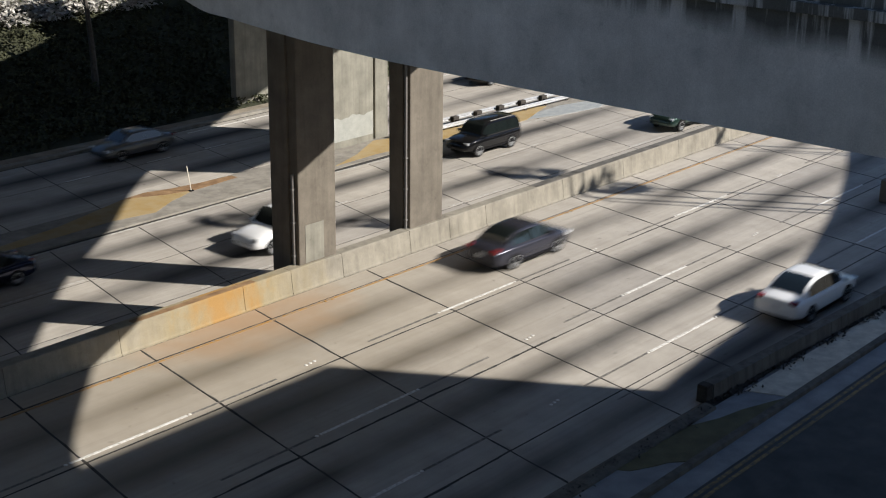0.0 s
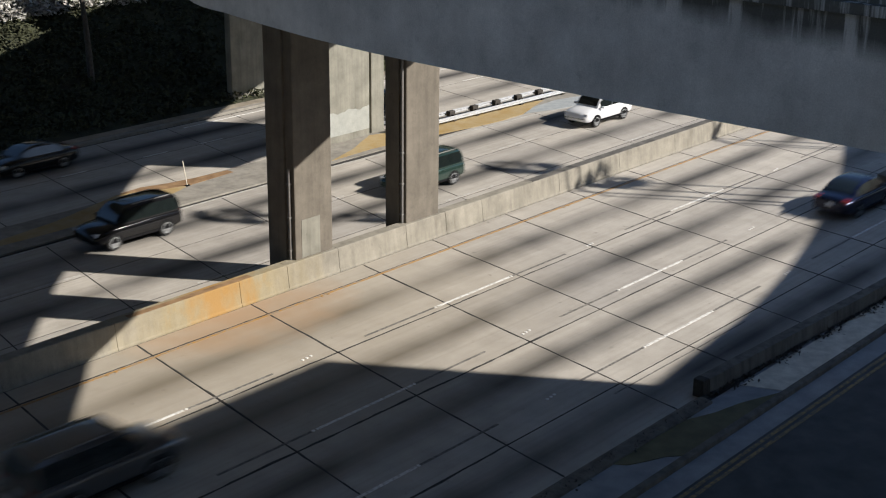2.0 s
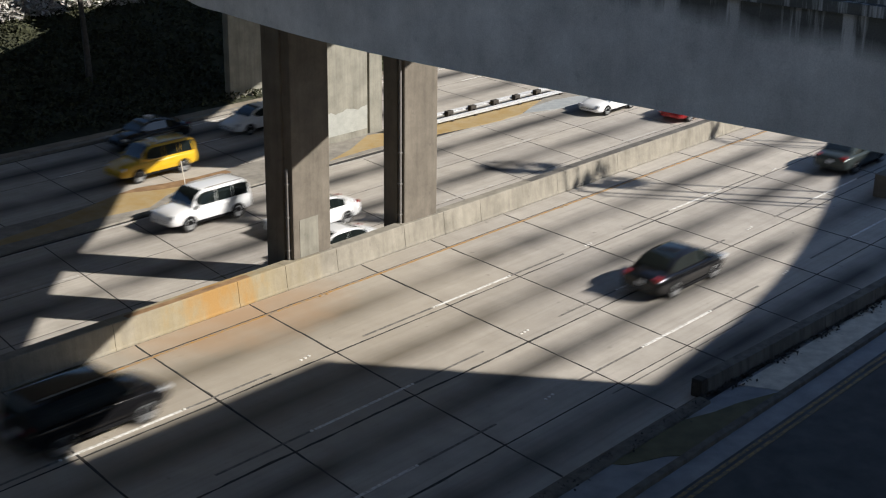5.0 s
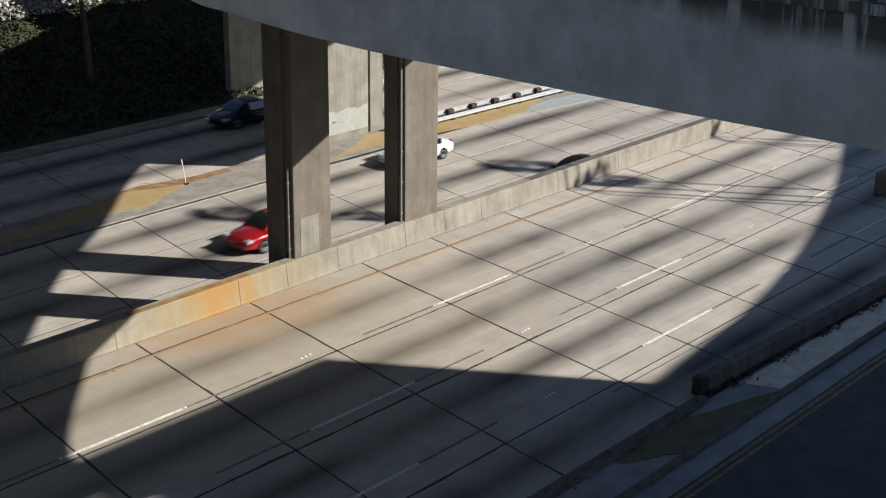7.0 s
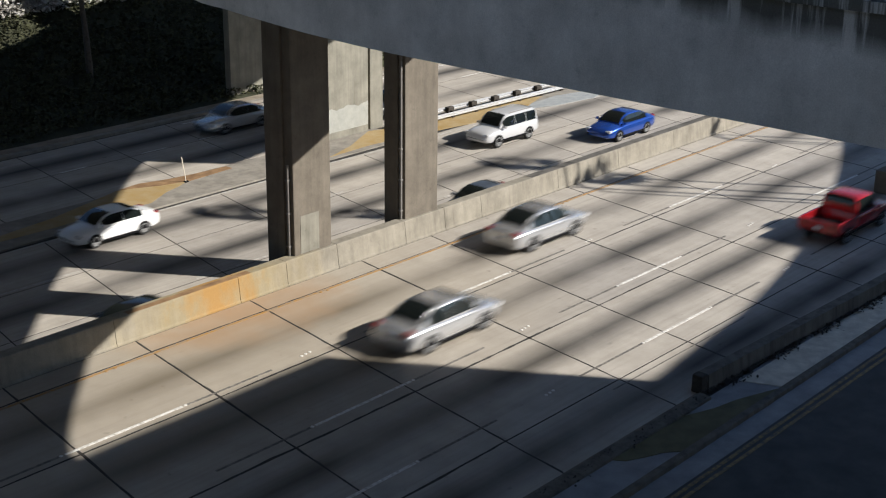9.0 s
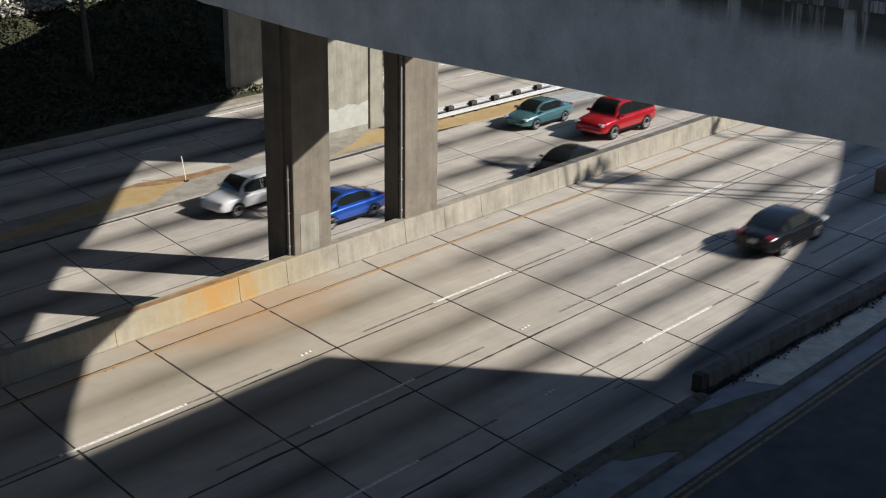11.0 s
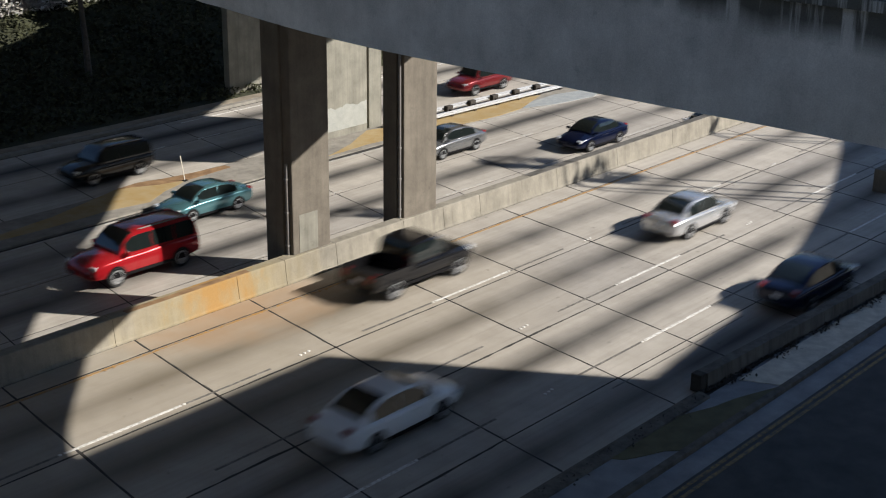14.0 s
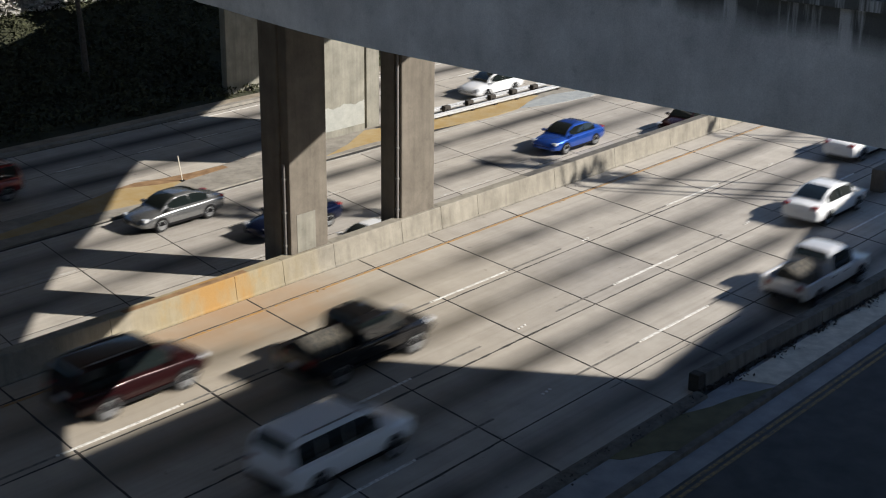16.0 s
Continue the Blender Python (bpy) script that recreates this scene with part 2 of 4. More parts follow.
PAINT = {n: car_paint(n + "_car_paint", c, mt, r) for n, c, mt, r in (
    ("white", (0.74, 0.75, 0.76), 0.0, 0.3), ("silver", (0.58, 0.59, 0.61), 0.7, 0.26), ("black", (0.007, 0.007, 0.008), 0.0, 0.12),
    ("charcoal", (0.022, 0.023, 0.027), 0.4, 0.2), ("darkgrey", (0.10, 0.10, 0.10), 0.5, 0.28), ("navy", (0.005, 0.009, 0.032), 0.4, 0.20),
    ("blue", (0.018, 0.08, 0.40), 0.5, 0.25), ("steel", (0.13, 0.165, 0.225), 0.5, 0.28), ("red", (0.36, 0.010, 0.016), 0.3, 0.25),
    ("maroon", (0.022, 0.006, 0.007), 0.3, 0.25), ("pewter", (0.22, 0.225, 0.23), 0.7, 0.25), ("wine", (0.16, 0.012, 0.015), 0.3, 0.25), ("bronze", (0.30, 0.285, 0.26), 0.4, 0.28), ("slate", (0.04, 0.041, 0.056), 0.4, 0.26), ("greygreen", (0.045, 0.056, 0.056), 0.4, 0.28), ("green", (0.03, 0.06, 0.05), 0.5, 0.25),
    ("teal", (0.08, 0.19, 0.215), 0.5, 0.25), ("yellow", (0.6, 0.36, 0.01), 0.0, 0.3), ("greywhite", (0.55, 0.56, 0.58), 0.1, 0.35))}

# ---- mesh helpers ----


def part(name, bm, material, parent=None, label="", smooth=False):
    me = bpy.data.meshes.new(name)
    bmesh.ops.recalc_face_normals(bm, faces=bm.faces)
    bm.to_mesh(me)
    bm.free()
    if smooth:
        for f in me.polygons:
            f.use_smooth = True
        me.set_sharp_from_angle(angle=radians(38))
    me.materials.append(material)
    ob = new(name, me)
    if parent is not None:
        ob.parent = parent
    if label:
        ob["label"] = label
    return ob


def box(bm, x0, x1, y0, y1, z0, z1, bevel=0.0):
    vs = [bm.verts.new((x, y, z)) for x in (x0, x1) for y in (y0, y1) for z in (z0, z1)]
    fs = [bm.faces.new([vs[i] for i in q]) for q in ((0, 1, 3, 2), (4, 6, 7, 5), (0, 4, 5, 1), (2, 3, 7, 6), (0, 2, 6, 4), (1, 5, 7, 3))]
    if bevel:
        es = list({e for f in fs for e in f.edges})
        bmesh.ops.bevel(bm, geom=es, offset=bevel, segments=2, profile=0.6, affect="EDGES")
    return bm


def boxed(x0, x1, y0, y1, z0, z1, bevel=0.0):
    return box(bmesh.new(), x0, x1, y0, y1, z0, z1, bevel)


def prism(outline, z0, z1):
    bm = bmesh.new()
    lo = [bm.verts.new((x, y, z0)) for x, y in outline]
    hi = [bm.verts.new((x, y, z1)) for x, y in outline]
    bm.faces.new(lo)
    bm.faces.new(hi)
    for i in range(len(lo)):
        j = (i + 1) % len(lo)
        bm.faces.new((lo[i], lo[j], hi[j], hi[i]))
    return bm


def loft(rings, caps=True):
    bm = bmesh.new()
    vs = [[bm.verts.new(p) for p in r] for r in rings]
    n = len(rings[0])
    for a, b in zip(vs, vs[1:]):
        for i in range(n):
            j = (i + 1) % n
            bm.faces.new((a[i], a[j], b[j], b[i]))
    if caps:
        bm.faces.new(vs[0])
        bm.faces.new(vs[-1])
    return bm


def empty(name, m=None):
    ob = new(name)
    ob.empty_display_size = 0.3
    if m is not None:
        ob.matrix_basis = m
    return ob


def smooth_line(points, n=8):
    """Catmull-Rom through plan points."""
    out = []
    p = [points[0], *points, points[-1]]
    for a, b, c, d in zip(p, p[1:], p[2:], p[3:]):
        for i in range(n):
            t = i / n
            out.append(tuple(0.5 * (2 * b[k] + (c[k] - a[k]) * t + (2 * a[k] - 5 * b[k] + 4 * c[k] - d[k]) * t * t
                                    + (3 * b[k] - a[k] - 3 * c[k] + d[k]) * t ** 3) for k in (0, 1)))
    return out + [tuple(points[-1])]

# ---- ground, roads ----


def structure(ob, label, category):
    return tagged(ob, label, category, kind="structure")


def build_ground():
    # the unseen bank at y below -40 is added to block low sky
    rows = [(-900, 24), (-140, 22), (-95, 19), (-80, 15.5), (-66, 9), (-52, 3), (-40, -0.16), (10, -0.16), (33.45, -0.16), (33.5, ZF - 0.16), (60.4, ZF - 0.16), (61.3, ZF + 0.15)]
    y = 61.3
    while y < 99:
        y += 1.6
        s = min(1.0, (y - 61.3) / 36)
        rows.append((y, ZF + 0.15 + 18.0 * (s * s * (3 - 2 * s))))
    rows += [(140, 17), (400, 18), (2500, 18)]
    xs = [-1500, -400, -120, *[v * 3.0 for v in range(-20, 60)], 250, 500, 2500]
    bm = bmesh.new()
    grid = [[bm.verts.new((x, yy, z + (0.45 * noise.noise((x * 0.16, yy * 0.16, 0)) if yy > 63 else 0))) for yy, z in rows] for x in xs]
    for a, b in zip(grid, grid[1:]):
        for i in range(len(rows) - 1):
            bm.faces.new((a[i], b[i], b[i + 1], a[i + 1]))
    ob = part("ground", bm, M_GROUND, smooth=True)
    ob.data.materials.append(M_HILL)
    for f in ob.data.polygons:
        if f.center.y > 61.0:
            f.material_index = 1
    structure(ob, "bare ground rising into a dark ivy-covered embankment", "ground")


build_ground()

JOINTS = [17.80, 22.46, 27.15, 32.49, 36.28, 40.72, 45.05, 49.50, 53.80]
while JOINTS[-1] < 96:
    JOINTS.append(JOINTS[-1] + (4.75, 4.5, 5.2, 3.9)[len(JOINTS) % 4])
while JOINTS[0] > 4:
    JOINTS.insert(0, JOINTS[0] - (4.7, 4.6, 5.1, 4.2)[len(JOINTS) % 4])
SKEW = 0.162
GAP = 0.028


def slab(bm_name, road, mat, x0, x1, y0, y1, skew, origin, z):
    """One cast slab: skewed ends, chamfered rim, joints left open around it."""
    def at(x, y, zz):
        return (x + skew * (y - origin), y, zz)
    g, c = GAP, 0.003
    bm = bmesh.new()
    rings = [[at(x0 + g, y0 + g, z - 0.12), at(x1 - g, y0 + g, z - 0.12), at(x1 - g, y1 - g, z - 0.12), at(x0 + g, y1 - g, z - 0.12)],
             [at(x0 + g, y0 + g, z - c), at(x1 - g, y0 + g, z - c), at(x1 - g, y1 - g, z - c), at(x0 + g, y1 - g, z - c)],
             [at(x0 + g + c, y0 + g + c, z), at(x1 - g - c, y0 + g + c, z), at(x1 - g - c, y1 - g - c, z), at(x0 + g + c, y1 - g - c, z)]]
    vs = [[bm.verts.new(p) for p in r] for r in rings]
    for a, b in zip(vs, vs[1:]):
        for i in range(4):
            bm.faces.new((a[i], a[(i + 1) % 4], b[(i + 1) % 4], b[i]))
    bm.faces.new(vs[-1])
    return part("slab", bm, mat, road)


# near carriageway: four lanes and a narrow median shoulder
LINES = [32.05, 28.07, 24.20, 20.35, 18.02]
near_road = structure(part("road", boxed(-520, 760, 17.7, 33.3, -0.14, -0.007), M_JOINT), "pale worn concrete freeway with dark tar joints", "road")
structure(part("road", boxed(JOINTS[-1] - 1, 760, 17.72, 33.28, -0.02, 0.0), M_SLAB), "pale worn concrete freeway running into the distance", "road")
structure(part("road", boxed(-520, JOINTS[0] + 0.2, 17.72, 33.28, -0.02, 0.0), M_SLAB), "pale worn concrete freeway behind the camera", "road")
for a, b in zip(JOINTS, JOINTS[1:]):
    for hi, lo in zip([33.1, *LINES], LINES):
        slab("slab", near_road, M_SLAB, a, b, lo, hi, SKEW, 28.09, 0.0)

# far carriageway: three lanes, one metre lower
FAR_LINES = [33.85, 35.9, 39.9, 43.9, 48.1]
FAR_JOINTS = [4.1 + 4.72 * i + (0.22 if i % 2 else 0) for i in range(22)]
far_road = structure(part("road", boxed(-520, 760, 33.5, 48.4, ZF - 0.14, ZF - 0.007), M_JOINT), "pale concrete far carriageway with dark joints", "road")
structure(part("road", boxed(FAR_JOINTS[-1] - 1, 760, 33.73, 48.3, ZF - 0.02, ZF), M_SLAB_FAR), "far carriageway running into the distance", "road")
structure(part("road", boxed(-520, FAR_JOINTS[0] + 0.2, 33.73, 48.3, ZF - 0.02, ZF), M_SLAB_FAR), "far carriageway behind the bridge", "road")
for a, b in zip(FAR_JOINTS, FAR_JOINTS[1:]):
    for lo, hi in zip(FAR_LINES, FAR_LINES[1:]):
        slab("slab", far_road, M_SLAB_FAR, a, b, lo, hi, 0.21, 40.0, ZF)

# far ramp, its gutter and kerb
ramp_road = structure(part("road", boxed(-520, 760, 51.45, 60.3, ZF - 0.14, ZF - 0.007), M_JOINT), "shaded concrete ramp roadway with white dashes", "road")
structure(part("road", boxed(94, 760, 51.47, 60.28, ZF - 0.02, ZF), M_RAMP), "concrete ramp running into the distance", "road")
structure(part("road", boxed(-520, 7, 51.47, 60.28, ZF - 0.02, ZF), M_RAMP), "concrete ramp in deep shade", "road")
RAMP_JOINTS = [6.9 + 4.65 * i for i in range(20)]
for a, b in zip(RAMP_JOINTS, RAMP_JOINTS[1:]):
    for lo, hi in zip([51.5, 56.2], [56.2, 60.2]):
        slab("slab", ramp_road, M_RAMP, a, b, lo, hi, 0.16, 53.0, ZF)
structure(part("verge", boxed(-520, 760, 60.75, 62.0, ZF - 0.14, ZF + 0.16), M_VERGE), "bare brown dirt strip at the foot of the embankment", "ground")
structure(part("kerb", boxed(-520, 760, 60.3, 60.75, ZF - 0.14, ZF + 0.15, 0.03), M_KERB), "grey concrete kerb below the embankment", "kerb")

# gore between far carriageway and ramp: kerbed strip, painted yellow
structure(part("gore", boxed(-520, 760, 48.4, 51.43, ZF - 0.14, ZF + 0.03), M_KERB), "concrete gore strip between far carriageway and ramp", "pavement")
structure(part("kerb", boxed(-520, 46, 48.32, 48.56, ZF - 0.13, ZF + 0.07, 0.02), M_KERB), "low worn kerb along the gore strip", "kerb")


def flat(name, outline, z0, z1, mat, label, category):
    return structure(part(name, prism(outline, z0, z1), mat), label, category)


flat("painted_gore", [(26.77, 49.57), (28.6, 50.01), (31.68, 50.49), (35.9, 51.78), (38.07, 51.2), (39.4, 50.74), (38.43, 50.29), (37.47, 49.99), (35.9, 49.12), (33.76, 49.45), (30.89, 49.3), (28.21, 49.37), (26.24, 48.66)], ZF + 0.02, ZF + 0.037, M_GORE, "faded ochre yellow paint on the gore strip", "road paint")
flat("painted_gore", [(46.8, 48.75), (50.0, 48.9), (53.0, 48.6), (57.5, 48.0), (59.6, 47.85), (61.6, 47.95), (63.2, 48.5), (65.2, 49.2), (64.2, 49.6), (61.4, 50.1), (57.5, 50.5), (53.2, 50.6), (51.9, 50.95), (50.6, 50.3), (49.3, 49.6), (47.6, 49.0)], ZF + 0.01, ZF + 0.04, M_GORE, "faded ochre yellow paint beside the guard rail", "road paint")
flat("painted_gore", [(61.8, 47.95), (64.0, 47.2), (67.1, 46.7), (68.9, 47.2), (68.0, 48.2), (65.8, 48.7), (63.4, 48.55)], ZF + 0.01, ZF + 0.04, M_GORE_GREY, "worn grey-blue paint beside the guard rail", "road paint")

flat("ramp_taper", [(53.0, 51.46), (60, 49.9), (72, 48.75), (150, 48.75), (150, 51.5)], ZF + 0.01, ZF + 0.036, M_RAMP, "worn concrete where the ramp draws near", "road")

# ---- road markings ----


def stripe(x0, x1, y, width, z, mat, label, skewed=0.0):
    ob = part("lane_line", boxed(x0, x1, y - width / 2, y + width / 2, z - 0.004, z + 0.006), mat)
    return structure(ob, label, "road marking")


def dot(x, y, z, group):
    r = 0.055
    rings = [[(x + q * math.cos(a), y + q * math.sin(a), z + h) for a in [i * math.tau / 10 for i in range(10)]]
             for q, h in ((r, 0.0), (r * 0.95, 0.012), (r * 0.55, 0.02))]
    return tagged(part("road_stud", loft(rings), M_DOT, smooth=True), "small pale ceramic road stud on the lane line", "road stud", group)


stripe(-520, 760, 31.93, 0.11, 0.002, M_YELLOW, "worn yellow edge line beside the median shoulder")
DASH = [(28.36, 17.51), (24.77, 8.49), (21.32, 4.9)]
for y, x in DASH:
    k = -2
    while x + 14.6 * k < 110:
        s = x + 14.6 * k
        stripe(s, s + 3.85, y, 0.10, 0.002, M_WHITE, "worn white lane dash on pale concrete")
        if -2 <= s < 70:
            for f in (-0.12, 1.25, 2.55, 3.95):
                dot(s + f, y, 0.002, "studs along the near lane lines")
        k += 1
for x, y in ((26.0, 28.45), (40.6, 28.3), (54.9, 28.2), (32.2, 24.78), (46.6, 24.75), (28.9, 21.27), (43.0, 21.25), (11.4, 28.4)):
    for i in range(3):
        dot(x + 0.19 * i, y + 0.02 * i, 0.0, "studs set between the lane dashes")
for x in (21.3, 30.1, 43.9, 58.4):
    for i in range(2):
        tagged(dot(x + 0.3 * i, 31.86, 0.002, "yellow studs along the edge line"), "small yellow road stud beside the edge line", "road stud", "yellow studs along the edge line").data.materials[0] = M_YELLOW
for y in (39.95, 44.0):
    s = 24.9 - 14.6 if y > 40 else 2.0
    while s < 100:
        stripe(s, s + 3.7, y + 0.12, 0.10, ZF + 0.002, M_WHITE_OLD, "worn white lane dash on the far carriageway")
        s += 14.6
stripe(-520, 46, 48.05, 0.10, ZF + 0.002, M_WHITE_OLD, "white edge line beside the gore strip")
flat("lane_line", [(46, 47.99), (61.5, 47.40), (80, 45.2), (80, 45.34), (61.5, 47.54), (46, 48.12)], ZF + 0.003, ZF + 0.008, M_WHITE_OLD, "white edge line slanting past the guard rail", "road marking")
stripe(-520, 760, 35.75, 0.10, ZF + 0.002, M_WHITE_OLD, "white edge line beside the median wall")
for s in (21.5, 35.9, 40.8, 44.5, 51, 66, 81):
    stripe(s, s + 1.5 if s < 45 else s + 3.6, 56.3, 0.11, ZF + 0.002, M_WHITE, "white lane dash on the far ramp")
stripe(46, 760, 59.6, 0.11, ZF + 0.002, M_WHITE, "white edge line on the far ramp")
# dark sealer strips that lead up to each dash and away from it
for y, x in DASH:
    for k in range(-1, 5):
        s = x + 14.6 * k
        stripe(s - 3.5, s - 0.2, y, 0.085, 0.002, M_TAR, "dark sealer strip between worn lane dashes")
        stripe(s + 4.0, s + 7.2, y, 0.085, 0.002, M_TAR, "dark sealer strip between worn lane dashes")
# long cracks beside the joint of the outer lane
for x0, x1, y in ((30.5, 38.0, 20.05), (8, 18, 20.1)):
    stripe(x0, x1, y, 0.05, 0.002, M_TAR, "sealed crack running along the lane")

# poured crack sealer, uneven in width, over the slab joints
seal_rng = random.Random(21)


def seal(x0, y0, x1, y1, wide):
    n = max(6, int(math.hypot(x1 - x0, y1 - y0) / 0.35))
    ux, uy = (x1 - x0), (y1 - y0)
    size = math.hypot(ux, uy)
    px, py = -uy / size, ux / size
    rings, sway = [], 0.0
    for i in range(n + 1):
        t = i / n
        sway = 0.8 * sway + seal_rng.gauss(0, 0.008)
        half = wide * seal_rng.uniform(0.35, 1.0)
        cx, cy = x0 + ux * t + px * sway, y0 + uy * t + py * sway
        rings.append([(cx + px * q, cy + py * q, z) for q, z in ((-half, -0.01), (-half, 0.003), (half, 0.003), (half, -0.01))])
    structure(part("joint_sealer", loft(rings), M_SEAL), "uneven black sealer poured along a slab joint", "road")


for x in JOINTS:
    if 8 < x < 62:
        seal(x + SKEW * (32.9 - 28.09), 32.9, x + SKEW * (18.2 - 28.09), 18.2, 0.042)
for y, x0, x1, wide in ((28.07, 8, 33, 0.04), (28.07, 33, 60, 0.03), (24.20, 8, 33, 0.055), (24.20, 33, 58, 0.03), (20.35, 8, 26, 0.05), (32.05, 10, 30, 0.035)):
    seal(x0, y, x1, y, wide)

# ---- median wall, panel by panel ----
PANEL_X = [2.0, 6.1, 10.2, 14.3, 18.6, 22.6, 27.6, 29.75, 32.2, 35.75, 38.0, 40.2, 45.3, 49.8, 54.4]
while PANEL_X[-1] < 104:
    PANEL_X.append(PANEL_X[-1] + (4.5, 5.1, 4.8)[len(PANEL_X) % 3])


def median_profile(x):
    return [(x, 33.10, -0.12), (x, 33.10, 0.05), (x, 33.13, 0.10), (x, 33.22, 0.85), (x, 33.25, 0.88), (x, 33.66, 0.88), (x, 33.70, 0.84), (x, 33.73, ZF - 0.1)]


median = structure(part("median_wall", loft([median_profile(-520), median_profile(2.0)]), M_MEDIAN), "weathered concrete median wall with a rust-orange stained stretch", "wall")
structure(part("median_wall", loft([median_profile(PANEL_X[-1]), median_profile(760)]), M_MEDIAN), "weathered concrete median wall running into the distance", "wall")
for a, b in zip(PANEL_X, PANEL_X[1:]):
    part("panel", loft([median_profile(a + 0.009), median_profile(b - 0.009)]), M_MEDIAN, median)
part("joint_backing", boxed(2.1, PANEL_X[-1] - 0.1, 33.32, 33.66, -0.1, 0.84), M_JOINT, median, "dark recessed joints")

part("cap_strip", boxed(23.2, 28.2, 33.27, 33.52, 0.876, 0.886), M_RUSTCAP, median, "rust-brown stained top")
# darker grey strip along the wall top, x 43.6 to 62
part("cap_strip", boxed(43.6, 62.0, 33.27, 33.655, 0.876, 0.888), M_CAP, median, "dark grey top strip")
flat("rust_patch", [(36.09, 51.83), (37.34, 51.98), (38.72, 51.6), (40.25, 51.38), (42.13, 51.27), (42.14, 50.82), (40.76, 50.7), (39.28, 50.6), (37.9, 50.98)], ZF + 0.02, ZF + 0.044, M_RUSTCAP, "rust-brown stain on the gore strip", "stain")

# ---- curved overpass on its columns ----
Z_SOFFIT, Z_TOP = 12.0, 13.93
NEAR_EDGE = [(18.55, -60), (18.5, -20), (18.5, 6), (18.45, 12), (18.5, 17), (18.72, 19.6), (19.0, 21.3), (19.45, 23.4), (20.0, 25.4), (23.0, 31.0), (28.0, 37.0), (34.5, 42.4), (43, 47.8), (53.3, 53.1), (61.7, 57.9), (80, 68), (116, 90)]
FAR_EDGE = [(26.3, -60), (26.3, -20), (26.3, 4), (27.5, 11.6), (31.4, 16.8), (36.9, 22.9), (40.3, 26.4), (44.6, 29.9), (48.2, 33.4), (51.9, 36.5), (58.6, 40.7), (66, 45.3), (84, 57), (116, 78)]
near_line, far_line = smooth_line(NEAR_EDGE), smooth_line(FAR_EDGE)
overpass = empty("overpass")
tagged(overpass, "curved grey concrete overpass with rain-stained edge beam", "bridge")
part("deck", prism([*near_line, *reversed(far_line)], Z_SOFFIT, Z_TOP - 0.35), M_SOFFIT, overpass, "concrete box deck, darkened to cut bounced light")


def along(line, off0, off1, z0, z1):
    """A beam that follows a plan line between two sideways offsets."""
    rings = []
    for i, (x, y) in enumerate(line):
        a, b = line[max(0, i - 1)], line[min(len(line) - 1, i + 1)]
        d = Vector((b[0] - a[0], b[1] - a[1])).normalized()
        nx, ny = d.y, -d.x
        rings.append([(x + nx * off0, y + ny * off0, z0), (x + nx * off1, y + ny * off1, z0), (x + nx * off1, y + ny * off1, z1), (x + nx * off0, y + ny * off0, z1)])
    return loft(rings)


# unseen slab on the deck edge, shaped to cast the far ramp's dark band
part("shadow_bay", prism([(50.6, 38.2), (54.6, 32.9), (56.7, 33.4), (60.0, 33.7), (56.35, 39.4), (54.0, 40.5)], Z_SOFFIT - 0.02, Z_TOP - 0.40), M_SOFFIT, overpass, "unseen slab added to cast the far ramp shadow")
part("edge_beam", along(near_line, -0.02, 0.5, Z_SOFFIT - 0.01, Z_TOP - 0.02), M_DECK, overpass, "grey edge beam in shade", True)
part("coping", along(near_line, -0.10, 0.55, Z_TOP - 0.02, Z_TOP + 0.14), M_DECK, overpass, "thin overhanging coping", True)
part("parapet", along(near_line, 0.10, 0.40, Z_TOP + 0.14, Z_TOP + 0.75), M_DECK, overpass)
part("parapet", along(far_line, -0.40, -0.10, Z_TOP - 0.35, Z_TOP + 0.75), M_DECK, overpass)
def column(x0, x1, y0, y1, z0, z1, mat, label, pipe=True):
    ob = empty("bridge_column", pose((x0 + x1) / 2, (y0 + y1) / 2, z0))
    tagged(ob, label, "column", "bridge columns")
    w, d, h = (x1 - x0) / 2, (y1 - y0) / 2, z1 - z0
    part("shaft", boxed(-w, w, -d, d, 0, h, 0.05), mat, ob)
    # recessed-look pilaster strip on the end face and its drain pipe
    if pipe:
        part("pilaster", boxed(-w - 0.10, -w + 0.02, -d * 0.45, d - 0.12, 0, h - 0.02, 0.02), mat, ob)
    if pipe:
        r = 0.055
        rings = [[(-w - 0.07 + r * math.cos(a), -d * 0.72 + r * math.sin(a), z) for a in [i * math.tau / 10 for i in range(10)]] for z in (0.0, h * 0.44 if pipe == 1 else h - 0.05)]
        p = part("drain_pipe", loft(rings), M_PIPE, ob, "grey drain pipe", True)
        for z in (3.2, 4.4, 5.6):
            part("pipe_clip", boxed(-w - 0.14, -w + 0.01, -d * 0.72 - 0.07, -d * 0.72 + 0.07, z, z + 0.05), M_PIPE, p)
    return ob


COLUMN_A = column(30.30, 32.08, 33.36, 34.75, ZF - 0.05, Z_SOFFIT, M_PIER, "tall concrete bridge column standing on the median wall", 1)
column(35.93, 37.76, 33.36, 34.45, ZF - 0.05, Z_SOFFIT, M_PIER, "concrete bridge column with drain pipe on the median wall", 2)
patch = part("repair_patch", boxed(-0.60, 0.28, -0.706, -0.69, 2.90, 4.28), M_PIER_PALE, COLUMN_A, "pale repainted patch")
gore_pier = column(48.6, 52.08, 51.1, 52.2, ZF - 0.05, Z_SOFFIT, M_PIER_PALE, "pale lime-washed concrete pier in the gore", 0)
rim = [(-1.70 + 0.17 * i, 1.70 + 0.035 * math.sin(i * 1.9) + 0.07 * math.sin(i * 0.7)) for i in range(21)]
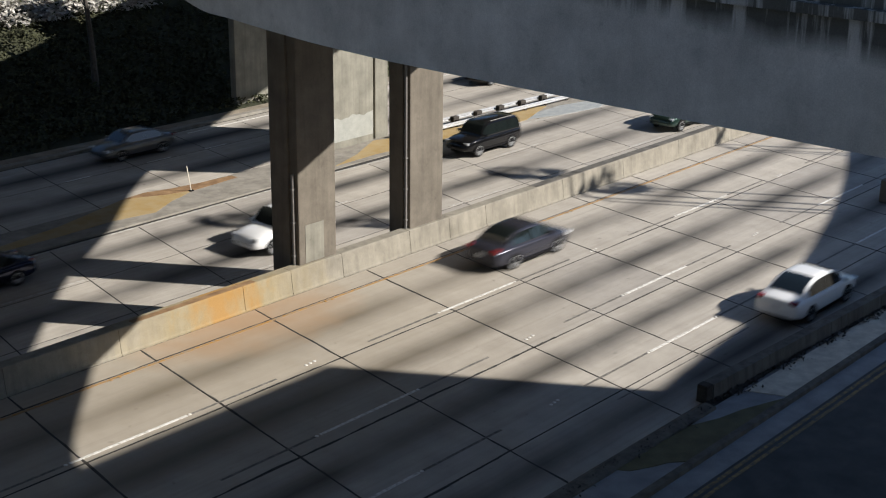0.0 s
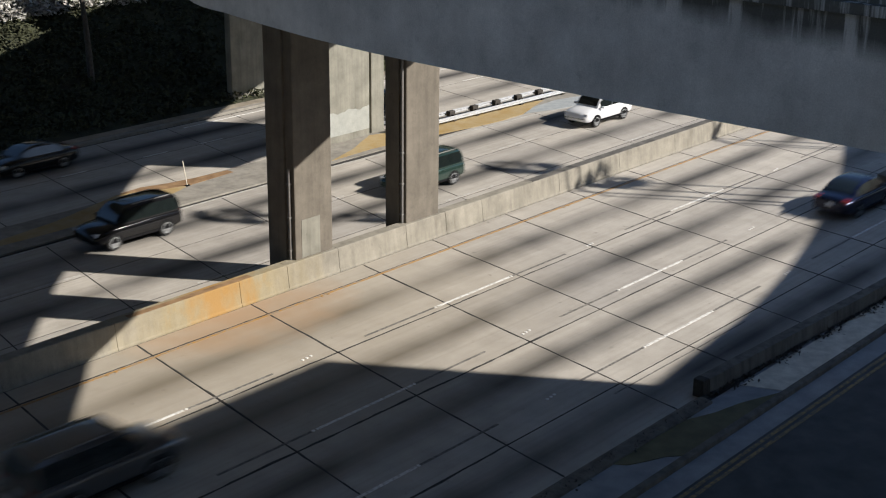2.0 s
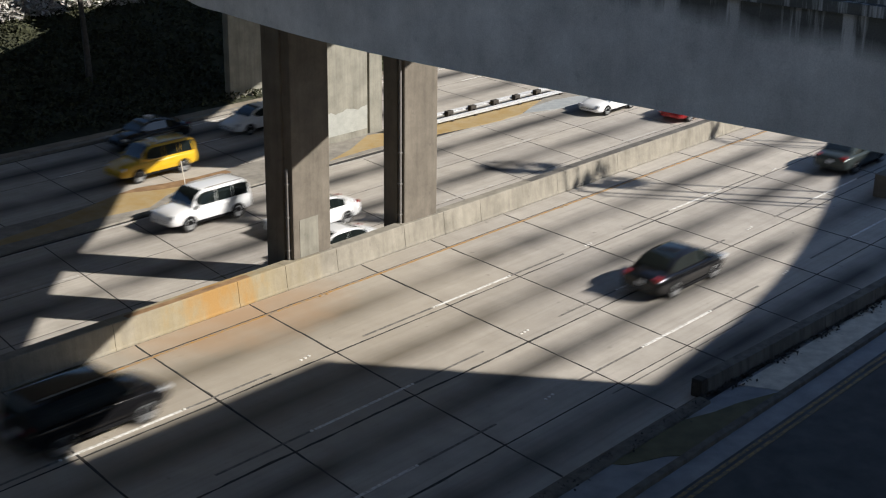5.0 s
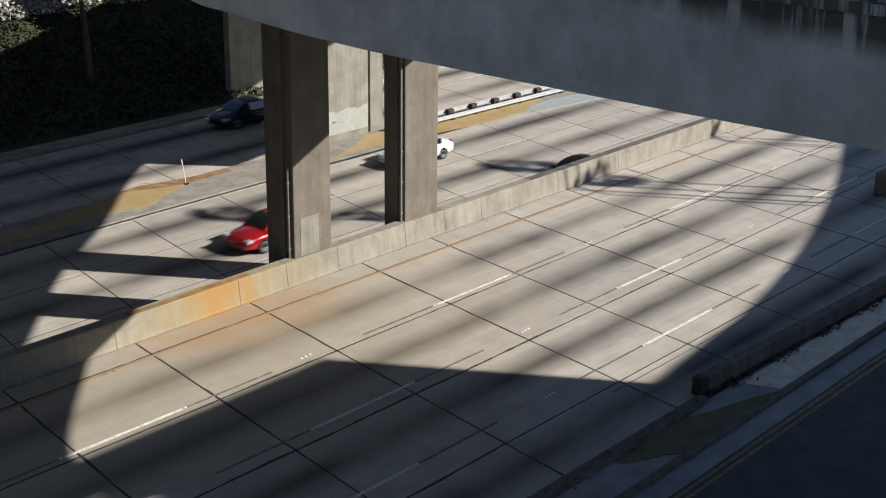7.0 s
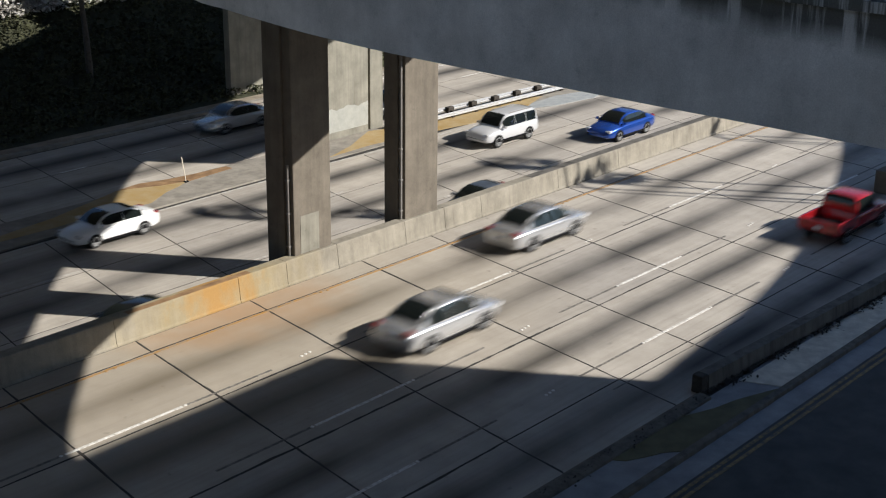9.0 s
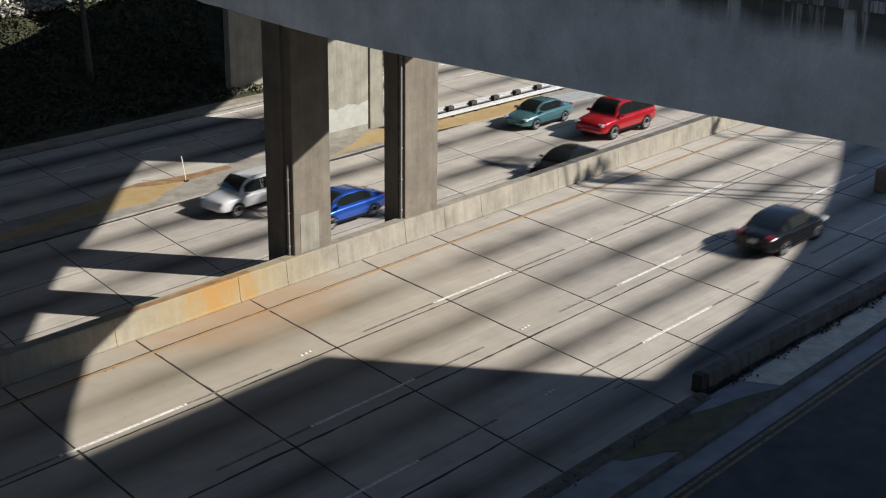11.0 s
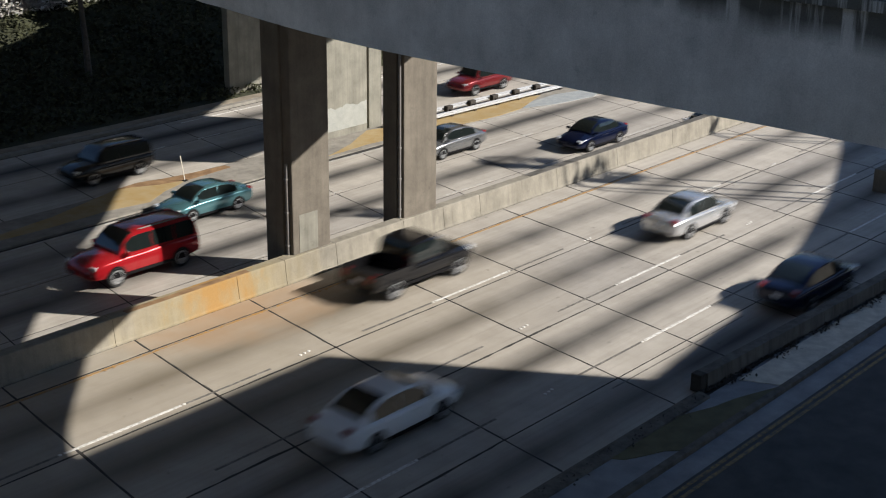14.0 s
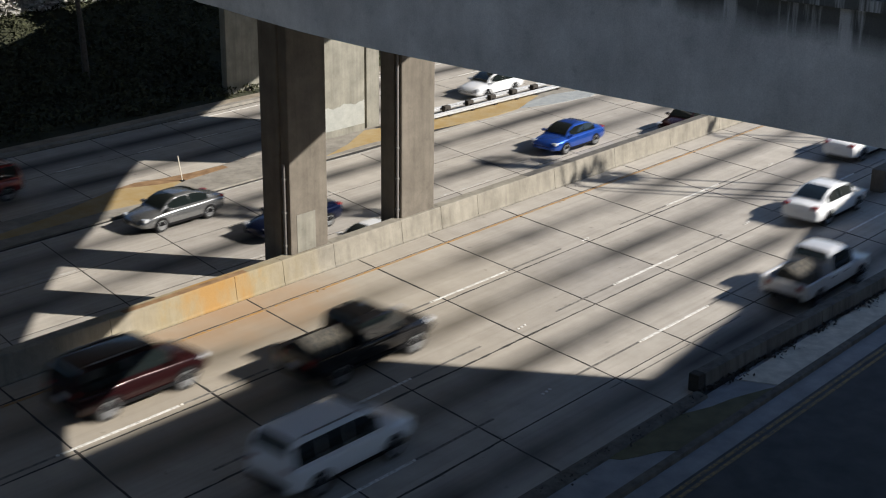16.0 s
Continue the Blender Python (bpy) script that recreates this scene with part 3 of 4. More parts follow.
bm = loft([[(x, -0.562, 0.45), (x, -0.562, z), (x, -0.545, z), (x, -0.545, 0.45)] for x, z in rim])
part("whitewash", bm, M_WHITEWASH, gore_pier, "pale whitewashed band")
PIER_C = column(52.3, 53.3, 51.17, 51.5, ZF - 0.05, Z_SOFFIT, M_PIER_PALE, "pale concrete pier behind the gore", 0)
column(51.72, 54.6, 62.15, 62.65, ZF - 0.05, Z_SOFFIT, M_PIER_PALE, "concrete bridge pier at the foot of the embankment", 0)
column(54.3, 56.6, 22.5, 23.1, 0.0, 1.0, M_PIER, "low shaded concrete pedestal at the freeway edge", 0)
column(22.5, 24.5, 2.0, 4.0, -0.1, Z_SOFFIT, M_PIER, "concrete bridge column beside the side road", 0)

# the overpass from which the place is seen
lookout = empty("overpass")
tagged(lookout, "straight grey concrete overpass crossing high over the ramps", "bridge")
part("deck", boxed(-90, 44.2, -14, 0.30, 14.95, 15.5), M_SOFFIT, lookout)
part("parapet", boxed(-90, 44.2, 0.02, 0.30, 15.5, 16.45), M_DECK, lookout)
part("parapet", boxed(-90, 44.2, -14, -13.7, 15.5, 16.4), M_DECK, lookout)
for x in (-40, -5, 43):
    part("pier", boxed(x - 1, x + 1, -9, -7, -0.12, 14.95, 0.05), M_PIER, lookout)
# unseen deck beyond it, its edge set to cast the curved shadow at right
low = empty("unseen_ramp")
tagged(low, "unseen curved deck added to cast a shadow edge", "bridge")
R_EDGE = smooth_line([(45.0, -0.95), (48.7, -0.45), (52.2, 0.0), (57.6, 1.2), (63.8, 3.1), (69.2, 5.1), (74.4, 7.4), (86, 13), (102, 22)])
part("deck", prism([*R_EDGE, (140, 10), (110, -34), (45.0, -34)], 14.0, 15.5), M_SOFFIT, low)
# unseen flyover deck, added to keep sun off the near lanes
fly = empty("overpass")
tagged(fly, "unseen top-level deck added to shade the near lanes", "bridge")
part("deck", boxed(-120, 45.1, -34, -1.1, 20.4, 21.1), M_SOFFIT, fly)
part("parapet", boxed(-120, 45.1, -1.4, -1.1, 21.1, 22.0), M_DECK, fly)
part("parapet", boxed(-120, 45.1, -34, -33.7, 21.1, 22.0), M_DECK, fly)
# added wall that stops sun leaking in under the flyover's end
part("sun_block_wall", boxed(44.6, 45.1, -34, -1.1, 15.4, 20.4), M_DECK, fly)
for x in (-70, 43):
    part("pier", boxed(x - 1, x + 1, -21, -18, -0.12, 20.4, 0.05), M_PIER, fly)
for x, y in ((60, -8), (85, -5)):
    part("pier", boxed(x - 0.8, x + 0.8, y - 0.8, y + 0.8, -0.12, 14.0, 0.05), M_PIER, low)

# unseen deck, added only to hold back sky light from the -x side
side = empty("unseen_ramp")
tagged(side, "unseen low deck added to block sky light from the left", "bridge")
part("deck", prism([(-90, 2.0), (3.5, 2.0), (3.5, 8.0), (13.5, 29.0), (-90, 29.0)], 8.6, 10.2), M_SOFFIT, side)
for y in (4.0, 14.0):
    part("pier", boxed(-14, -12.4, y - 0.8, y + 0.8, -0.12, 8.6, 0.05), M_PIER, side)
# unseen upper deck, added to darken columns, hill and far left road
upper = empty("overpass")
tagged(upper, "unseen upper deck added to block sky above the far carriageway", "bridge")
part("deck", prism([(-320, 29.5), (23.5, 29.5), (40, 46), (62, 60), (64.2, 74), (-320, 74)], 19.0, 20.6), M_DECK, upper)
part("parapet", boxed(-320, 23.5, 29.5, 29.8, 20.6, 21.5), M_DECK, upper)
part("parapet", boxed(-320, 64, 73.7, 74, 20.6, 21.5), M_DECK, upper)
for y in (33.5, 66.0):
    part("pier", boxed(2.5, 4.0, y - 0.32, y + 0.32, ZF, 19.0, 0.05), M_PIER, upper)

# ---- near edge: low wall, dirt island, side road ----
structure(part("road", boxed(-520, 760, 10.2, 15.55, -0.14, 0.0), M_ASPHALT), "dark asphalt side road in shade", "road")
for y in (15.18, 15.40):
    stripe(-520, 760, y, 0.11, 0.004, M_YELLOW_OLD, "worn double yellow line on the asphalt side road")
structure(part("kerb", boxed(-520, 760, 16.2, 16.42, -0.14, 0.15, 0.03), M_GRIMY), "rounded concrete kerb along the dirt island", "kerb")
structure(part("gutter", boxed(-520, 760, 15.55, 16.2, -0.14, 0.006), M_BLUEGREY), "pale grey concrete gutter", "pavement")
structure(part("verge", boxed(-520, 760, 16.42, 17.72, -0.14, 0.03), M_BLUEGREY), "worn concrete island beside the low wall", "pavement")
flat("dirt_patch", [(28.6, 16.44), (31.2, 16.44), (33.9, 16.46), (33.1, 16.75), (32.3, 17.02), (31.4, 17.2), (30.4, 17.56), (28.7, 17.6), (26.9, 17.6), (27.1, 17.3), (27.6, 17.05), (28.2, 16.8)], 0.02, 0.05, M_OLIVE, "olive silt washed onto the island", "dirt")
flat("dirt_patch", [(34.0, 16.44), (80, 16.44), (80, 17.3), (40, 17.5), (33.5, 17.6)], 0.02, 0.055, M_SAND, "dry sandy dirt on the island", "dirt")


def edge_profile(x, h):
    d = 0.04 * (45 - min(45, max(31.8, x)))
    return [(x, 17.42 + d, 0.0), (x, 17.48 + d, h), (x, 17.83 + d, h), (x, 17.95 + d, 0.08), (x, 18.0 + d, -0.1), (x, 17.42 + d, -0.1)]


edge_wall = structure(part("edge_wall", boxed(31.95, 32.28, 17.98, 18.33, 0.0, 0.56, 0.04), M_WOODPOST), "low dirty concrete edge wall with a dark weathered end block", "wall")
WALL_X = [32.3 + 3.4 * i for i in range(12)]
for a, b in zip(WALL_X, WALL_X[1:]):
    part("panel", loft([edge_profile(a + 0.01, 0.52), edge_profile(b - 0.01, 0.52)]), M_GRIMY, edge_wall, "dirty grey concrete panel")
structure(part("edge_wall", loft([edge_profile(WALL_X[-1], 0.6), edge_profile(760, 0.6)]), M_GRIMY), "low dirty concrete edge wall running on", "wall")
low_wall = [[(x, 17.55, -0.1), (x, 17.6, 0.10), (x, 17.95, 0.13), (x, 18.1, 0.05), (x, 18.12, -0.1)] for x in (-520, 31.85)]
structure(part("edge_wall", loft(low_wall), M_GRIMY), "very low kerb wall at the road edge", "wall")
# dead leaves and grit heaped along the wall's foot
rng = random.Random(11)
verts, faces = [], []
for _ in range(2600):
    x = rng.uniform(24, 60)
    base = 17.42 + 0.04 * (45 - min(45, max(31.8, x)))
    c = Vector((x, base - abs(rng.gauss(0, 0.13)) * (1.0 + math.sin(x * 2.3) * 0.6), 0.06 + rng.uniform(0, 0.06)))
    u = Vector((rng.uniform(-1, 1), rng.uniform(-1, 1), rng.uniform(-0.5, 0.5))).normalized() * 0.07
    v = u.cross(Vector((0.2, 0.1, 1))).normalized() * 0.04
    k = len(verts)
    verts += [c - u, c + v, c + u, c - v]
    faces.append((k, k + 1, k + 2, k + 3))
me = bpy.data.meshes.new("leaf_litter")
me.from_pydata(verts, [], faces)
me.materials.append(M_WOODPOST)
tagged(new("leaf_litter", me), "dark dead leaves heaped along the low wall", "leaf litter", kind="stuff")

# ---- guard rail along the ramp ----
guard = empty("guard_rail", pose(53.4, 49.72, ZF + 0.03, 0, 0, -2.2))
tagged(guard, "double galvanized guard rail on dark blocks", "guard rail")


def w_beam(y, z0, x0, x1):
    prof = [(0.0, 0.0), (-0.07, 0.05), (-0.07, 0.10), (0.0, 0.155), (-0.07, 0.21), (-0.07, 0.26), (0.0, 0.31), (0.015, 0.31), (-0.05, 0.26), (-0.05, 0.21), (0.015, 0.155), (-0.05, 0.10), (-0.05, 0.05), (0.015, 0.0)]
    return loft([[(x, y + p, z0 + q * 0.8) for p, q in prof] for x in (x0, x1)])


part("rail", w_beam(0.0, 0.12, -0.3, 14.5), M_STEEL, guard, smooth=False)
part("rail", w_beam(0.55, 0.30, -0.3, 14.5), M_STEEL, guard, smooth=False)
for i in range(8):
    x = 0.2 + 1.95 * i
    part("post", boxed(x - 0.1, x + 0.1, 0.03, 0.23, 0.0, 0.40, 0.01), M_WOODPOST, guard)
    part("block", boxed(x - 0.24, x + 0.24, 0.23, 0.52, 0.24, 0.58, 0.05), M_WOODPOST, guard)
post = empty("delineator_post", pose(39.1, 50.6, ZF + 0.03, 0, -9, 0))
tagged(post, "thin white leaning delineator post on the gore", "post")
part("stake", boxed(-0.022, 0.022, -0.01, 0.01, 0, 1.3), M_POST, post)
part("foot", boxed(-0.1, 0.1, -0.1, 0.1, 0, 0.05, 0.01), M_TRIM, post)

# ---- embankment plants ----


def hill_z(y):
    s = min(1.0, max(0.0, (y - 61.3) / 36))
    return ZF + 0.15 + 18.0 * (s * s * (3 - 2 * s))


def scatter(name, count, mat, x0, x1, y0, y1, size, label, seed):
    rng = random.Random(seed)
    verts, faces = [], []
    for _ in range(count):
        x, y = rng.uniform(x0, x1), rng.uniform(y0, y1)
        z = hill_z(y) + 0.45 * noise.noise((x * 0.16, y * 0.16, 0))
        for _ in range(7):
            c = Vector((x + rng.gauss(0, 0.3), y + rng.gauss(0, 0.3), z + rng.uniform(0.0, 0.45)))
            u = Vector((rng.uniform(-1, 1), rng.uniform(-1, 1), rng.uniform(-0.3, 0.7))).normalized() * size * rng.uniform(0.6, 1.4)
            v = u.cross(Vector((rng.uniform(-1, 1), rng.uniform(-1, 1), 1))).normalized() * size * 0.55
            k = len(verts)
            verts += [c - u, c + v, c + u, c - v]
            faces.append((k, k + 1, k + 2, k + 3))
    me = bpy.data.meshes.new(name)
    me.from_pydata(verts, [], faces)
    me.materials.append(mat)
    tagged(new(name, me), label, "plants", kind="stuff")


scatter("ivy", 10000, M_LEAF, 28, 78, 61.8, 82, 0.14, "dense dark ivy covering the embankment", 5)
scatter("dry_brush", 4200, M_LEAF_DRY, 38, 54, 73.1, 78, 0.2, "pale dry brush along the top of the embankment", 6)


def tree(x, y, height, lean, seed):
    rng = random.Random(seed)
    ob = empty("tree", pose(x, y, hill_z(y) - 0.1))
    tagged(ob, "slender grey-barked tree on the shaded embankment", "tree")
    rings = []
    for i in range(9):
        t = i / 8
        r = 0.22 * (1 - 0.7 * t)
        rings.append([(lean * t * t + r * math.cos(a), r * math.sin(a), height * t) for a in [k * math.tau / 8 for k in range(8)]])
    trunk = part("trunk", loft(rings), M_BARK, ob, smooth=True)
    bm = bmesh.new()
    for k in range(6):
        base = Vector((lean * (0.5 + 0.08 * k) ** 2, 0, height * (0.5 + 0.08 * k)))
        a = rng.uniform(0, math.tau)
        tip = base + Vector((math.cos(a) * 1.6, math.sin(a) * 1.6, 1.3))
        part("limb", loft([[(p.x + r * math.cos(q), p.y + r * math.sin(q), p.z) for q in (0, 2.1, 4.2)] for p, r in ((base, 0.07), (tip, 0.02))]), M_BARK, trunk)
        for _ in range(260):
            c = tip + Vector((rng.gauss(0, 0.75), rng.gauss(0, 0.75), rng.gauss(0.2, 0.5)))
            u = Vector((rng.uniform(-1, 1), rng.uniform(-1, 1), rng.uniform(-1, 1))).normalized() * 0.13
            v = u.cross(Vector((rng.uniform(-1, 1), 1, rng.uniform(-1, 1)))).normalized() * 0.07
            bm.faces.new([bm.verts.new(c + w) for w in (-u, v, u, -v)])
    part("crown", bm, M_LEAF, ob)


tree(45.4, 67.2, 9.5, -0.9, 3)


def palm(x, y, height, spread, seed):
    """Tall fan palm: thin curved trunk, crown of many split fronds."""
    rng = random.Random(seed)
    ob = empty("palm_tree", pose(x, y, -0.16))
    tagged(ob, "tall thin-trunked palm tree beside the side road", "tree", "palms beside the side road")
    rings = []
    for i in range(10):
        t = i / 9
        r = 0.10 - 0.04 * t
        rings.append([(0.25 * math.sin(t * 2.6) + r * math.cos(q), r * math.sin(q), height * t) for q in [k * math.tau / 8 for k in range(8)]])
    part("trunk", loft(rings), M_BARK, ob, smooth=True)
    top = Vector((0.25 * math.sin(2.6), 0, height))
    bm = bmesh.new()
    for k in range(60):
        a, tilt = rng.uniform(0, math.tau), rng.uniform(-0.7, 0.9)
        d = Vector((math.cos(a) * math.cos(tilt), math.sin(a) * math.cos(tilt), math.sin(tilt)))
        hub = top + d * spread * 0.45
        side = d.cross(Vector((0, 0, 1))).normalized()
        for j in range(9):
            f = (j - 4) / 4
            tip = hub + (d * (1.0 - 0.35 * abs(f)) + side * f * 0.75 - Vector((0, 0, 0.25))) * spread * 0.55
            w = side * 0.06 + Vector((0, 0, 0.04))
            bm.faces.new([bm.verts.new(p) for p in (hub - w, hub + w, tip)])
    part("crown", bm, M_LEAF, ob)


palm(63.1, 9.5, 17.8, 1.3, 1)
palm(73.1, 9.4, 22.2, 1.6, 2)
palm(60.8, 9.6, 25.5, 1.5, 3)
palm(62.0, 9.2, 22.3, 0.9, 4)


def shadow_pole(x, y, height):
    ob = empty("tall_pole", pose(x, y, -0.16))
    tagged(ob, "tall unseen pole added for its thin line of shadow", "street lamp", "lamps beside the side road")
    part("pole", loft([[(r * math.cos(q), r * math.sin(q), z) for q in [k * math.tau / 10 for k in range(10)]] for r, z in ((0.09, 0), (0.07, height * 0.5), (0.05, height))]), M_STEEL, ob, smooth=True)
    part("arm", boxed(-0.04, 0.04, 0.0, 1.6, height - 0.1, height - 0.02), M_STEEL, ob)
    part("head", boxed(-0.15, 0.15, 1.4, 2.1, height - 0.16, height, 0.03), M_STEEL, ob)
    part("base_plate", boxed(-0.25, 0.25, -0.25, 0.25, 0, 0.2, 0.03), M_KERB, ob)


# unseen poles, placed so that their shadows draw thin lines across the road
shadow_pole(60.9, 9.0, 17.2)
shadow_pole(72.4, 9.6, 17.2)
shadow_pole(71.8, 9.9, 16.8)

# ---- vehicles ----
# stations along a body, from tail to nose: x, half width, sill height, shoulder height, top height
SHAPES = {
    "sedan": dict(len=4.75, wid=0.90, wheel=0.325, axle=1.36,
                  body=[(-2.36, 0.66, 0.42, 0.70, 0.80), (-2.30, 0.80, 0.32, 0.80, 0.93), (-2.05, 0.87, 0.26, 0.86, 1.00), (-1.5, 0.90, 0.22, 0.88, 1.01), (-0.6, 0.905, 0.20, 0.86, 0.98),
                        (0.4, 0.905, 0.20, 0.85, 0.97), (1.0, 0.90, 0.21, 0.83, 0.97), (1.6, 0.88, 0.23, 0.77, 0.90), (2.05, 0.83, 0.26, 0.68, 0.80), (2.28, 0.74, 0.30, 0.60, 0.70), (2.38, 0.60, 0.36, 0.52, 0.60)],
                  cabin=(-1.80, -0.55, 0.22, 1.25, 0.77, 0.58, 0.91, 1.43)),
    "suv": dict(len=4.8, wid=0.94, wheel=0.37, axle=1.40,
                body=[(-2.36, 0.78, 0.46, 0.90, 1.02), (-2.28, 0.88, 0.38, 0.98, 1.10), (-1.9, 0.935, 0.34, 1.00, 1.10), (-0.6, 0.94, 0.32, 0.99, 1.08), (0.6, 0.94, 0.32, 0.98, 1.08),
                      (1.05, 0.93, 0.32, 0.97, 1.10), (1.7, 0.91, 0.34, 0.93, 1.05), (2.15, 0.86, 0.36, 0.84, 0.95), (2.33, 0.76, 0.40, 0.72, 0.82), (2.40, 0.66, 0.44, 0.62, 0.70)],
                cabin=(-2.28, -2.02, 0.42, 1.18, 0.80, 0.68, 1.04, 1.74)),
    "pickup": dict(len=5.5, wid=0.96, wheel=0.385, axle=1.70,
                   body=[(-2.66, 0.90, 0.50, 0.66, 0.70), (-2.60, 0.94, 0.46, 0.70, 0.72), (-1.6, 0.95, 0.42, 0.70, 0.72), (-0.86, 0.95, 0.40, 0.70, 0.72), (-0.78, 0.96, 0.40, 1.02, 1.08), (0.5, 0.96, 0.38, 1.02, 1.10),
                         (1.2, 0.95, 0.38, 1.01, 1.13), (1.9, 0.94, 0.40, 0.97, 1.08), (2.4, 0.90, 0.42, 0.90, 1.0), (2.66, 0.82, 0.46, 0.76, 0.86), (2.74, 0.72, 0.50, 0.66, 0.74)],
                   cabin=(-0.78, -0.62, 0.52, 1.28, 0.82, 0.70, 1.06, 1.80)),
}


def body_ring(x, w, lo, sh, top):
    """A rounded car cross-section."""
    half = [(0.0, lo), (w * 0.80, lo), (w * 0.95, lo + 0.05), (w, lo + 0.16), (w * 1.0, (lo + sh) / 2 + 0.03), (w * 0.985, sh - 0.06), (w * 0.95, sh), (w * 0.80, sh + (top - sh) * 0.62), (w * 0.42, sh + (top - sh) * 0.94), (0.0, top)]
    return [(x, y, z) for y, z in half] + [(x, -y, z) for y, z in half[-2:0:-1]]


def ringed(radii, n=20):
    return [[(r * math.cos(k * math.tau / n), y, r * math.sin(k * math.tau / n)) for k in range(n)] for r, y in radii]


WHEEL_MESH = {}


def wheel(car, x, y, r):
    side = 1 if y > 0 else -1
    hub = empty("wheel")
    hub.parent, hub.matrix_basis = car, pose(x, y, r, 0, 0, 0 if side > 0 else 180)
    if r not in WHEEL_MESH:
        t = part("tyre", loft(ringed([(r * 0.66, -0.10), (r * 0.93, -0.11), (r, -0.07), (r, 0.07), (r * 0.93, 0.11), (r * 0.70, 0.10), (r * 0.68, 0.02)])), M_TYRE, hub, smooth=True)
        bm = loft(ringed([(r * 0.69, -0.05), (r * 0.69, 0.108), (r * 0.58, 0.112), (r * 0.55, 0.05), (r * 0.12, 0.05)]))
        for k in range(5):
            a = k * math.tau / 5
            m = Matrix.Rotation(a, 4, "Y")
            corner = [bm.verts.new(m @ Vector(p)) for p in ((r * 0.05, 0.10, -0.055), (r * 0.6, 0.105, -0.045), (r * 0.6, 0.105, 0.045), (r * 0.05, 0.10, 0.055))]
            back = [bm.verts.new(v.co - Vector((0, 0.05, 0))) for v in corner]
            bm.faces.new(corner), bm.faces.new(back[::-1])
            for i in range(4):
                bm.faces.new((corner[i], back[i], back[(i + 1) % 4], corner[(i + 1) % 4]))
        rim = part("rim", bm, M_RIM, hub, smooth=True)
        WHEEL_MESH[r] = (t.data, rim.data)
    else:
        for nm, me in zip(("tyre", "rim"), WHEEL_MESH[r]):
            new(nm, me).parent = hub


CAR_MESH = {}


def shared(key, make, name, mat, parent, label="", smooth=False):
    """A part whose mesh is built once for each shape and paint."""
    k = (*key, name, mat.name)
    n = CAR_MESH.setdefault((k, "count"), 0)
    if k not in CAR_MESH:
        ob = part(name, make(), mat, parent, label, smooth)
        CAR_MESH[k] = ob.data
        return ob
    ob = new(name, CAR_MESH[k])
    ob.parent = parent
    if label:
        ob["label"] = label
    return ob


def vehicle(kind, paint, label, size=1.0):
    s = SHAPES[kind]
    mat = PAINT[paint]
    car = empty({"sedan": "car", "suv": "sport_utility_vehicle", "pickup": "pickup_truck"}[kind])
    tagged(car, label, {"sedan": "car", "suv": "car", "pickup": "truck"}[kind], "traffic on the freeway")
    w, half, r, ax = s["wid"], s["len"] / 2, s["wheel"], s["axle"]
    key = (kind,)

    def body_mesh():
        bm = loft([body_ring(*st) for st in s["body"]])
        return bm

    shared(key, body_mesh, "body", mat, car, "", True)
    x0, x1, x2, x3, wb, wt, zb, zt = s["cabin"]
    crown = 0.05

    rear_pow, front_pow = {"sedan": (0.85, 0.85), "suv": (0.45, 0.8), "pickup": (0.4, 0.8)}[kind]

    def roof(x):
        """Height of the roofline over the belt, as a share of the full height."""
        if x < x1:
            f = math.sin(max(0.0, (x - x0) / (x1 - x0)) * math.pi / 2) ** rear_pow
        elif x > x2:
            f = math.sin(max(0.0, (x3 - x) / (x3 - x2)) * math.pi / 2) ** front_pow
        else:
            f = 1.0 + 0.035 * math.sin((x - x1) / (x2 - x1) * math.pi)
        return max(0.02, f)

    def skin(x, h):
        """Half width of the cabin at the share h of its height; it draws in towards both ends."""
        ends = 1.0 - 0.07 * max(0.0, (x - x2) / (x3 - x2)) ** 2 - 0.09 * max(0.0, (x1 - x) / (x1 - x0 + 0.3)) ** 2
        return (wb + 0.04 - (wb - wt) * h) * ends

    H = zt - zb
    stations = [x0 + (x1 - x0) * q for q in (0, 0.2, 0.45, 0.7, 1.0)] + [x1 + (x2 - x1) * q for q in (0.33, 0.66, 1.0)] + [x2 + (x3 - x2) * q for q in (0.25, 0.5, 0.75, 0.92, 1.0)]

    def cabin_mesh():
        rings = []
        for x in stations:
            f = roof(x)
            half = [(skin(x, 0), zb - 0.08), (skin(x, 0), zb), (skin(x, f * 0.5), zb + H * f * 0.5), (skin(x, f * 0.86), zb + H * f * 0.86), (skin(x, f) * 0.90, zb + H * f * 0.965), (skin(x, f) * 0.55, zb + H * f * 0.995)]
            rings.append([(x, y, z) for y, z in half] + [(x, 0, zb + H * f)] + [(x, -y, z) for y, z in reversed(half)])
        return loft(rings)

    shared(key, cabin_mesh, "cabin", mat, car, "", True)

    def sheet(rows, out):
        """A thin curved pane from rows of points, with its rim turned in."""
        bm = bmesh.new()
        o = Vector(out)
        top = [[bm.verts.new(Vector(p) + o) for p in r] for r in rows]
        low = [[bm.verts.new(Vector(p) - o * 0.6) for p in r] for r in rows]
        m, n = len(rows) - 1, len(rows[0]) - 1
        for i in range(m):
            for j in range(n):
                bm.faces.new((top[i][j], top[i][j + 1], top[i + 1][j + 1], top[i + 1][j]))
        for i in range(m):
            bm.faces.new((top[i][0], top[i + 1][0], low[i + 1][0], low[i][0]))
            bm.faces.new((top[i][n], low[i][n], low[i + 1][n], top[i + 1][n]))
        for j in range(n):
            bm.faces.new((top[0][j], low[0][j], low[0][j + 1], top[0][j + 1]))
